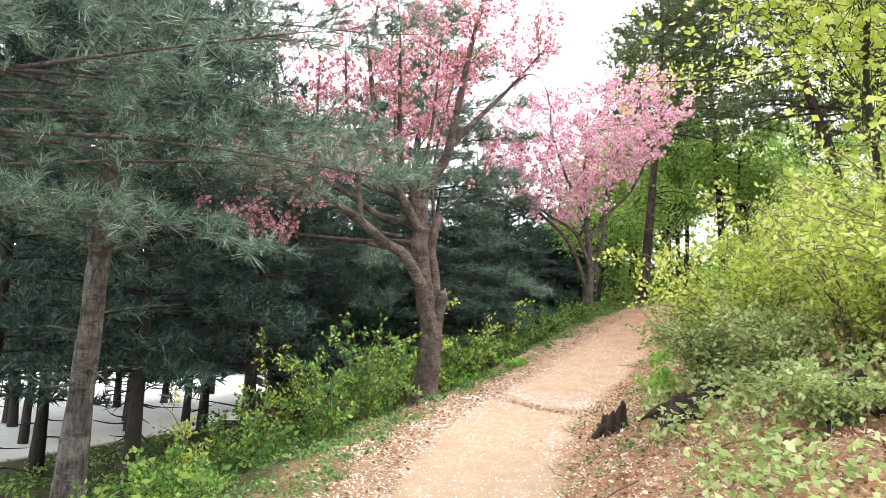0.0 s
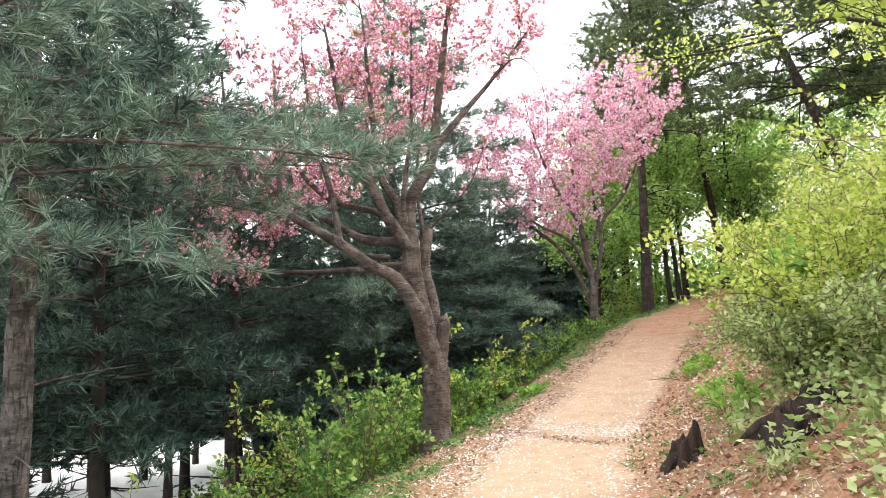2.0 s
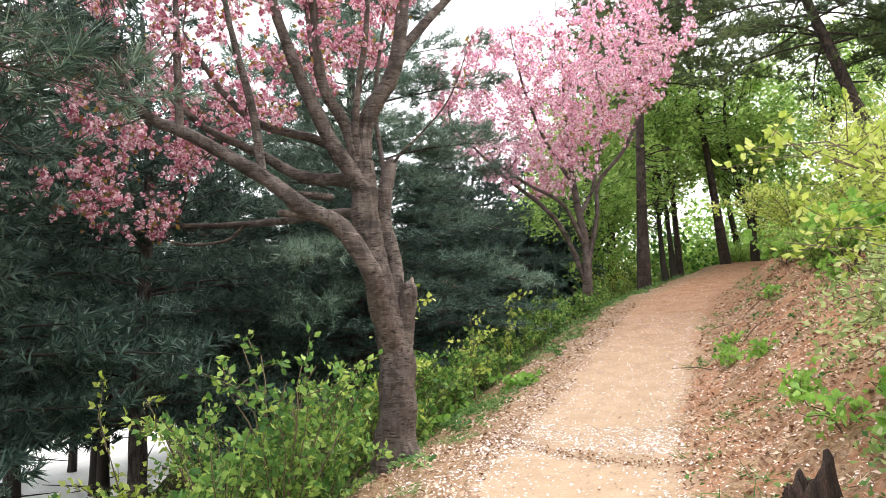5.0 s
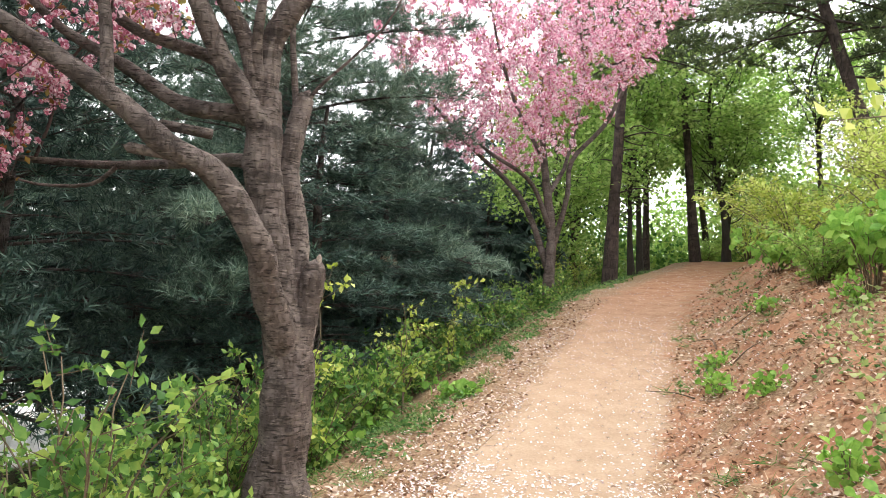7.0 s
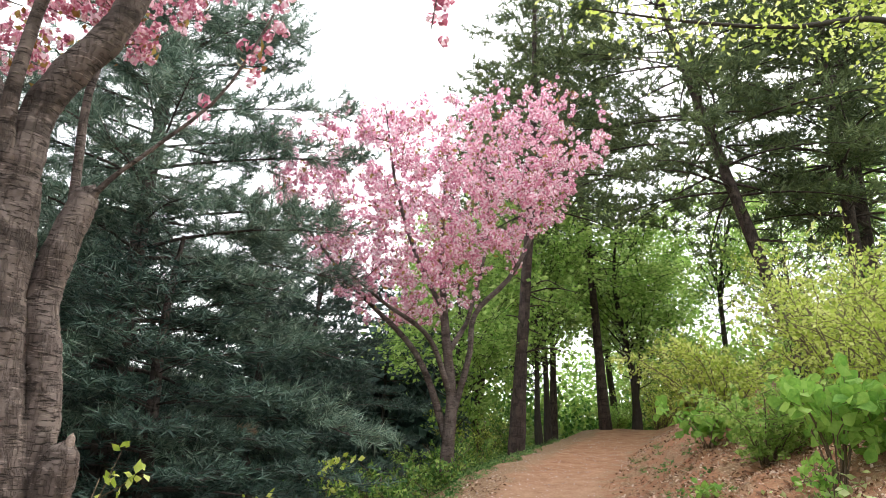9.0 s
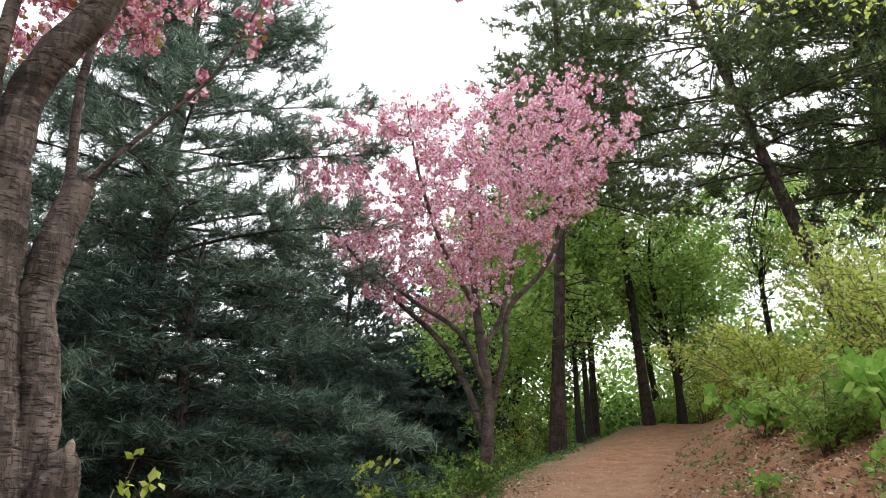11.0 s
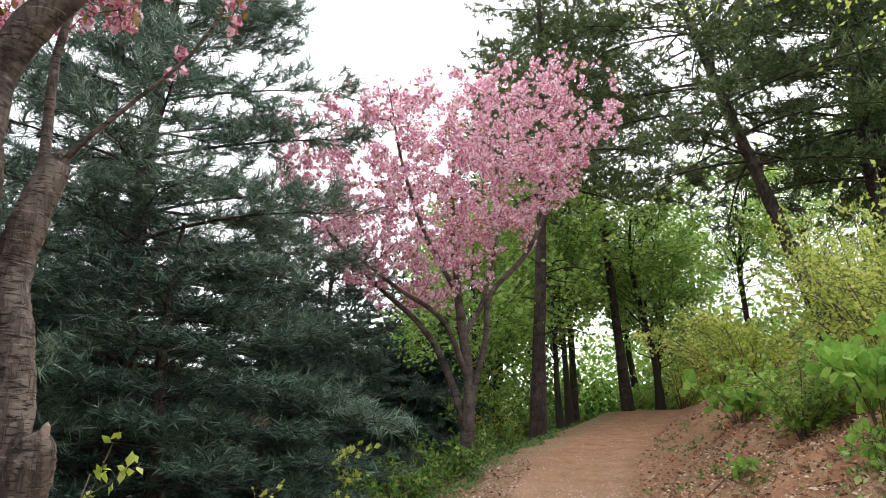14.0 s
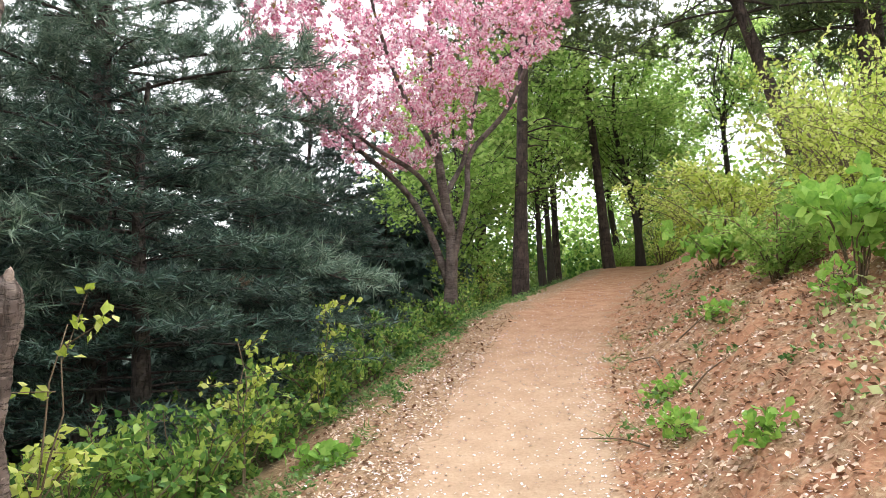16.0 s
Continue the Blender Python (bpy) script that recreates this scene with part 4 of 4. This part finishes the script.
for x, y, hgt, spr, seed, stems in [(5.9, 12.9, 1.35, 0.55, 441, 14), (5.45, 12.5, 0.5, 0.25, 442, 6), (2.75, 8.0, 0.5, 0.24, 455, 4), (6.7, 15.8, 0.8, 0.5, 443, 10), (6.4, 12.6, 1.1, 0.6, 444, 12), (6.1, 11.0, 1.2, 0.6, 445, 10), (4.1, 12.7, 0.35, 0.22, 446, 6), (3.9, 11.6, 0.3, 0.2, 447, 5), (4.55, 13.5, 0.3, 0.2, 448, 5), (5.5, 14.2, 0.3, 0.22, 449, 5), (2.75, 8.5, 0.35, 0.3, 450, 6), (3.2, 9.6, 0.3, 0.25, 451, 6), (1.7, 13.8, 0.36, 0.3, 452, 7), (0.85, 13.5, 0.4, 0.3, 453, 7), (0.35, 12.8, 0.36, 0.3, 454, 6)]:
    t = thing("oak_sprout", x, y, "oak sprouts with large soft fresh green leaves", "shrub", "oak sprouts by the path")
    shrub(t, hgt, spr, stems, 26 if hgt > 0.5 else 16, 0.15 if hgt > 0.5 else 0.11 if seed > 451 else 0.075, seed, OAK_LEAF, shape=OAK, faces=OAK_F, cluster=0.12, low=0.3, up=0.5)

thicket = [o for o in bpy.data.objects if o.name.startswith("bush") and not o.parent and o.type == "EMPTY"]
for q, (x, y, s) in enumerate([(10.2, 28.6, 0.9), (12.6, 29.0, 1.0), (14.6, 29.6, 1.0), (7.2, 26.4, 0.8), (8.8, 29.6, 1.0), (5.4, 25.6, 0.8), (16.4, 27.4, 1.0), (6.4, 30.6, 1.0), (7.0, 12.9, 0.85), (6.9, 10.2, 0.9)]):
    src = thicket[6 + (q * 5) % (len(thicket) - 6)]
    copy_thing(src, pose(x, y, on_ground(x, y, 0.05), 0, 0, 77 * q)).scale = (s, s, s)

# undergrowth on the lower edge of the path
NEAR_SHRUBS = [(-0.75, 9.9, 1.55, 0.55, 18), (-1.3, 10.4, 1.6, 0.6, 18), (-1.9, 9.4, 1.3, 0.6, 14), (-0.5, 10.6, 1.1, 0.5, 14), (-1.1, 9.2, 1.1, 0.5, 14), (0.25, 12.9, 1.1, 0.6, 18), (0.85, 13.7, 1.1, 0.6, 18), (1.45, 14.7, 1.0, 0.6, 18), (2.0, 15.7, 0.9, 0.6, 18), (2.7, 16.9, 0.9, 0.6, 16), (3.2, 17.9, 0.8, 0.5, 16)]
LOW_SHRUBS = [(-2.2, 7.2, 0.7, 0.6, 14), (-2.7, 8.2, 0.8, 0.6, 14), (-0.5, 12.7, 1.4, 0.7, 18), (0.1, 14.3, 1.2, 0.7, 16), (0.8, 15.8, 1.1, 0.7, 16), (-1.5, 12.0, 1.1, 0.7, 16), (4.6, 20.4, 0.9, 0.6, 16), (5.3, 21.8, 0.9, 0.6, 16), (7.2, 24.0, 1.1, 0.7, 16), (6.0, 23.0, 1.0, 0.6, 14), (3.9, 18.4, 0.7, 0.5, 12), (2.0, 18.6, 1.2, 0.8, 16), (3.6, 21.0, 1.3, 0.9, 16),
                                              (-2.6, 10.4, 1.0, 0.6, 12), (-0.35, 12.0, 1.2, 0.5, 16), (0.3, 12.35, 0.9, 0.45, 14), (-1.0, 11.7, 1.3, 0.6, 16), (0.6, 13.25, 1.1, 0.5, 16), (-0.2, 13.4, 1.5, 0.6, 16), (1.15, 14.2, 0.8, 0.45, 14), (-3.2, 9.3, 0.9, 0.6, 12), (-3.3, 7.0, 0.8, 0.6, 12)]
for q, (x, y, hgt, spr, stems) in enumerate(NEAR_SHRUBS + LOW_SHRUBS):
    t = thing("shrub", x, y, "leafy green shrub on the lower edge of the path", "shrub", "shrubs along the lower edge")
    shrub(t, hgt * 0.92, spr, max(8, stems - 5), 84, 0.074, 500 + q, MID_LEAF, arch=0.1, up=0.9, cluster=0.06, low=0.1)
for q, (x, y, hgt, lean) in enumerate([(-1.9, 10.2, 1.9, (-0.2, -0.2)), (-2.5, 9.0, 1.3, (-0.5, 0)), (-1.5, 10.9, 2.5, (-0.5, 0)), (0.15, 12.2, 1.7, (0.1, 0)), (1.2, 13.9, 1.5, (0, 0)), (-0.2, 12.4, 1.5, (0.5, 0)), (1.9, 15.3, 1.3, (0, 0))]):
    t = thing("thorny_shoot", x, y, "thin upright shoot with yellow-green young leaves", "shrub", "shoots along the lower edge")
    shrub(t, hgt, 0.14, 2, 90, 0.07, 560 + q, LIME, arch=0.05, up=0.5, cluster=0.06, lean=lean, low=0.25)


# ---- stumps ----
def stump(parent, radius, height, seed):
    """A rotted stump: a ragged shell of charred wood, split and broken to uneven heights round a hollow, flaring into roots."""
    r = np.random.default_rng(seed)
    n = 48
    w = np.linspace(0, 2 * np.pi, n, endpoint=False)
    peak = r.uniform(0, 6.28)
    top = 0.55 + 0.42 * np.exp(-((np.angle(np.exp(1j * (w - peak))) / 0.9) ** 2)) + 0.08 * np.sin(3 * w + seed) + r.normal(size=n) * 0.06
    top = height * np.clip(np.repeat(top[::2], 2) * 0.6 + top * 0.4, 0.2, 1.15)
    groove = 0.1 * np.sin(7 * w + seed) + 0.06 * np.sin(13 * w + 2 * seed)
    flare = 0.22 * np.sin(4 * w + seed * 1.7)
    rows = []
    for fz, fr in ((-0.45, 1.75), (-0.1, 1.45), (0.12, 1.2), (0.3, 1.06), (0.5, 0.98), (0.7, 0.93), (0.88, 0.9), (1.0, 0.84), (0.97, 0.7), (0.7, 0.62), (0.4, 0.55), (0.22, 0.4)):
        rad = radius * fr * (1 + groove + flare * max(0.0, 1 - fz * 1.6) + r.normal(size=n) * 0.035)
        rows.append(np.stack([np.cos(w) * rad, np.sin(w) * rad, top * fz if fz > 0 else np.full(n, height * fz)], -1))
    v = np.concatenate(rows)
    i, j = np.meshgrid(np.arange(len(rows) - 1), np.arange(n), indexing="ij")
    q = np.stack([i * n + j, i * n + (j + 1) % n, (i + 1) * n + (j + 1) % n, (i + 1) * n + j], -1).reshape(-1, 4)
    last = (len(rows) - 1) * n
    v = np.concatenate([v, [[0, 0, top.mean() * 0.2]]])
    cap = np.stack([last + np.arange(n), last + (np.arange(n) + 1) % n, np.full(n, len(v) - 1)], -1)
    mesh_object("wood", v, [q, cap], ROT, parent)
    for k in range(5):
        a, ln = k * 1.26 + r.normal() * 0.25, radius * r.uniform(1.9, 3.0)
        root = Pile()
        add_tube(root, curve([[radius * 0.7 * math.cos(a), radius * 0.7 * math.sin(a), height * 0.3, radius * 0.34], [ln * 0.6 * math.cos(a), ln * 0.6 * math.sin(a), 0.02, radius * 0.22], [ln * math.cos(a + 0.3), ln * math.sin(a + 0.3), -0.12, radius * 0.06]], 10), 9, 0.18, r)
        root.link("root", ROT, parent, smooth=True)


for x, y, rad, hgt, seed in [(2.1, 7.85, 0.13, 0.36, 601), (2.38, 6.5, 0.15, 0.19, 602), (2.72, 6.75, 0.15, 0.2, 604), (3.1, 5.1, 0.16, 0.28, 603)]:
    t = thing("tree_stump", x, y, "rotted blackish tree stump with a ragged broken top on the bank", "stump", "rotted stumps", sink=0.03)
    stump(t, rad, hgt, seed)


# ---- litter and low growth ----
def strewn(n, d_lo, d_hi, s_lo, s_hi, seed, power=1.0):
    """Places on the ground, by distance aside from the path's middle and by the stretch of the path."""
    r = np.random.default_rng(seed)
    s = r.uniform(s_lo, s_hi, n)
    d = d_lo + (d_hi - d_lo) * r.uniform(0, 1, n) ** power
    cx = np.interp(s, _line[:, 1], _line[:, 0])
    tx, ty = np.interp(s, _line[:, 1], _tan[:, 0]), np.interp(s, _line[:, 1], _tan[:, 1])
    x, y = cx + d * ty, s - d * tx
    return np.stack([x, y, ground(x, y)], -1), r


def lay(name, label, category, batches, shape, faces, material, size, tilt=0.35, lift=0.006, group=""):
    pile = Pile()
    for places, r in batches:
        n = len(places)
        up = r.normal(size=(n, 3)) * tilt
        ways = np.stack([np.cos(a := r.uniform(0, 6.28, n)), np.sin(a), up[:, 0]], -1)
        y = unit(ways)
        x = unit(np.cross(y, np.array([0, 0, 1.0]) + up))
        pile.add(*stamp(shape, faces, np.stack([x, y, np.cross(x, y)], -1), places + np.array([0, 0, lift]), r.uniform(*size, n)))
    return tagged(pile.link(name, material), label, category, kind="stuff")


PETAL_V = np.array([[0, 0, 0], [-0.4, 0.5, 0.12], [0, 1, 0.05], [0.4, 0.5, 0.12]])
lay("fallen_petals", "pale pink cherry petals strewn over the dirt path", "petals",
    [strewn(3600, -0.8, 0.8, 4, 17, 1), strewn(4600, -1.5, -0.6, 5, 16, 2), strewn(3600, 0.5, 1.8, 5, 16, 3), strewn(900, -1.2, 1.2, 16, 24, 4), strewn(500, 1.5, 3.0, 8, 15, 5), strewn(1500, -0.95, 0.85, 10.2, 11.3, 6), strewn(700, -1.0, -0.4, 9, 13, 7)],
    PETAL_V, LEAF_F, PETAL, (0.016, 0.032))
CURLED = np.array([[0, 0, 0], [-0.3, 0.45, 0.16], [0, 1, 0.1], [0.3, 0.45, 0.16]])
lay("dry_leaves", "curled brown dry leaves littering the bank and verge", "leaves",
    [strewn(21000, 0.75, 3.3, 3, 17, 11, 0.8), strewn(3000, 0.9, 4.0, 16, 24, 12), strewn(5200, -1.8, -0.65, 4, 18, 13, 1.2)],
    CURLED, LEAF_F, DRY, (0.025, 0.065), 0.5, 0.01)
BLADE = np.array([[-0.012, 0, 0], [0.012, 0, 0], [0.0, 1, 0.06]])
lay("dry_straw", "dry pine needles and straw on the soil", "straw",
    [strewn(3500, 1.1, 3.8, 2.5, 8.5, 23), strewn(6000, 0.7, 3.4, 3, 18, 21), strewn(3000, -1.8, -0.6, 4, 18, 22)], BLADE, np.array([[0, 1, 2]]), STRAW, (0.1, 0.24), 0.35, 0.012)


def tufts(name, label, category, batches, material, leaves, size, high, shape=LEAF, faces=LEAF_F):
    pile = Pile()
    for places, r in batches:
        n = len(places)
        c = np.repeat(places, leaves, 0) + r.normal(size=(n * leaves, 3)) * np.array([high * 0.5, high * 0.5, 0]) + np.array([0, 0, 1]) * r.uniform(0.01, high, (n * leaves, 1))
        ways = r.normal(size=(n * leaves, 3)) * np.array([1, 1, 0.4]) + np.array([0, 0, 0.35])
        pile.add(*stamp(shape, faces, frames(ways, r), c, r.uniform(size * 0.6, size * 1.3, n * leaves)))
    return tagged(pile.link(name, material), label, category, kind="stuff")


def patchy(places, f, level, k):
    p, r = places
    return p[wave(p[:, 0], p[:, 1], f, k) > level], r


worn, rw = strewn(700, -0.9, 0.85, 10.2, 10.4, 8)
aside, _ = along(worn[:, 0], worn[:, 1])
worn[:, 1] += -0.85 * aside + rw.normal(size=700) * 0.05
worn[:, 2] = ground(worn[:, 0], worn[:, 1])
lay("leaf_crumbs", "dark leaf crumbs caught along a worn lip in the path", "leaves", [(worn, rw)], CURLED, LEAF_F, CLOD, (0.012, 0.04), 0.5, 0.006)

tufts("herbs", "low green herbs on the path's lower verge", "herbs",
      [patchy(strewn(1400, -2.4, -1.15, 5, 22, 31), 1.7, -0.1, 0.0), strewn(1500, -4.5, -1.8, 4, 24, 32), patchy(strewn(480, 0.8, 2.6, 4, 18, 33), 2.3, 0.35, 1.0)], HERB, 8, 0.05, 0.09)
tufts("bank_creepers", "green leafy creepers round the stumps on the bank", "creepers",
      [patchy(strewn(900, 1.5, 4.2, 3.0, 8.1, 34), 2.2, -0.35, 0.4), strewn(90, 1.9, 3.4, 8.5, 14, 35)], BRAMBLE, 8, 0.07, 0.2)
grass = tufts("grass", "thin grass blades on the verge", "grass", [patchy(strewn(1000, -2.0, -1.1, 6, 24, 36), 2.0, 0.0, 2.0), patchy(strewn(500, 0.7, 2.0, 6, 20, 37), 2.6, 0.4, 3.0)],
              HERB, 9, 0.12, 0.05, np.array([[-0.03, 0, 0], [0.03, 0, 0], [0.0, 1, 0.3]]), np.array([[0, 1, 2]]))
tufts("slope_undergrowth", "dense green undergrowth on the shaded slope", "undergrowth", [strewn(1900, -12.5, -2.5, 4, 28, 38), strewn(900, 4.0, 10.0, 8, 30, 39)], MID_LEAF, 10, 0.11, 0.35)
rc, clods = np.random.default_rng(41), Pile()
spots, _ = strewn(900, 0.8, 2.9, 4, 22, 41)
ball = np.array([[1, 0, 0], [-1, 0, 0], [0, 1, 0], [0, -1, 0], [0, 0, 1], [0, 0, -1]], float)
ball_f = np.array([[0, 2, 4], [2, 1, 4], [1, 3, 4], [3, 0, 4], [2, 0, 5], [1, 2, 5], [3, 1, 5], [0, 3, 5]])
clods.add(*stamp(ball * np.array([1, 0.8, 0.6]), ball_f, frames(rc.normal(size=(900, 3)), rc), spots, rc.uniform(0.008, 0.045, 900) ** 1.0))
tagged(clods.link("soil_clods", CLOD), "small clods of reddish soil on the bank", "soil", kind="stuff")
for q in range(16):
    p, r = strewn(1, 0.9 + 0.13 * (q % 12), 1.6 + 0.14 * (q % 12), 4.5 + 0.7 * q, 5.2 + 0.7 * q, 700 + q)
    a, ln = r.uniform(0, 6.28), r.uniform(0.25, 0.7)
    pts = [[0, 0, 0.02, 0.009], [ln * 0.5 * math.cos(a), ln * 0.5 * math.sin(a), 0.06, 0.007], [ln * math.cos(a + 0.3), ln * math.sin(a + 0.3), 0.05, 0.004]]
    for row in pts[1:]:
        row[2] += on_ground(p[0, 0] + row[0], p[0, 1] + row[1]) - p[0, 2]
    stick = Pile()
    add_tube(stick, curve(pts, 7), 5, 0.1, r)
    s = stick.link("stick", STEM)
    s.location = p[0]
    tagged(s, "thin dry stick lying on the bank", "stick", "sticks on the bank")

# ---- the woods beyond ----
def far_wood(name, label, n, x, y, high, material, size, seed):
    r = np.random.default_rng(seed)
    px, py = r.uniform(*x, n), r.uniform(*y, n)
    lump = 0.6 + 0.4 * wave(px, py, 0.55, seed) + 0.15 * wave(px, py, 1.7, seed)
    pz = ground(px, py) + r.uniform(0.0, 1.0, n) ** 1.25 * high * np.clip(lump, 0.15, 1.2)
    pile = Pile()
    pile.add(*stamp(LEAF * np.array([1.4, 1, 1]), LEAF_F, frames(r.normal(size=(n, 3)), r), np.stack([px, py, pz], -1), r.uniform(size * 0.6, size * 1.3, n)))
    return tagged(pile.link(name, material), label, "woods", kind="stuff")


far_wood("far_woods", "fresh green woods beyond the crest of the path", 52000, (5, 38), (32, 40), 6.5, SPRING, 0.19, 51)
# both pine backdrops use the shade-darkened needle colour and close bright gaps
far_wood("far_woods", "dark pine woods beyond the lower ground", 36000, (-34, 4), (38, 46), 8.0, NEEDLES_SHADED, 0.45, 52)
far_wood("far_woods", "green thicket on the hillside above the bank", 26000, (16, 30), (8, 34), 5.5, SPRING, 0.24, 53)
far_wood("far_woods", "dark pine thicket behind the pines on the slope", 30000, (-6, 7.5), (28, 35), 7.0, NEEDLES_SHADED, 0.5, 55)
far_wood("far_thicket", "pale green thicket just beyond the crest", 36000, (5, 34), (31, 36), 5.0, MID_LEAF, 0.19, 54)
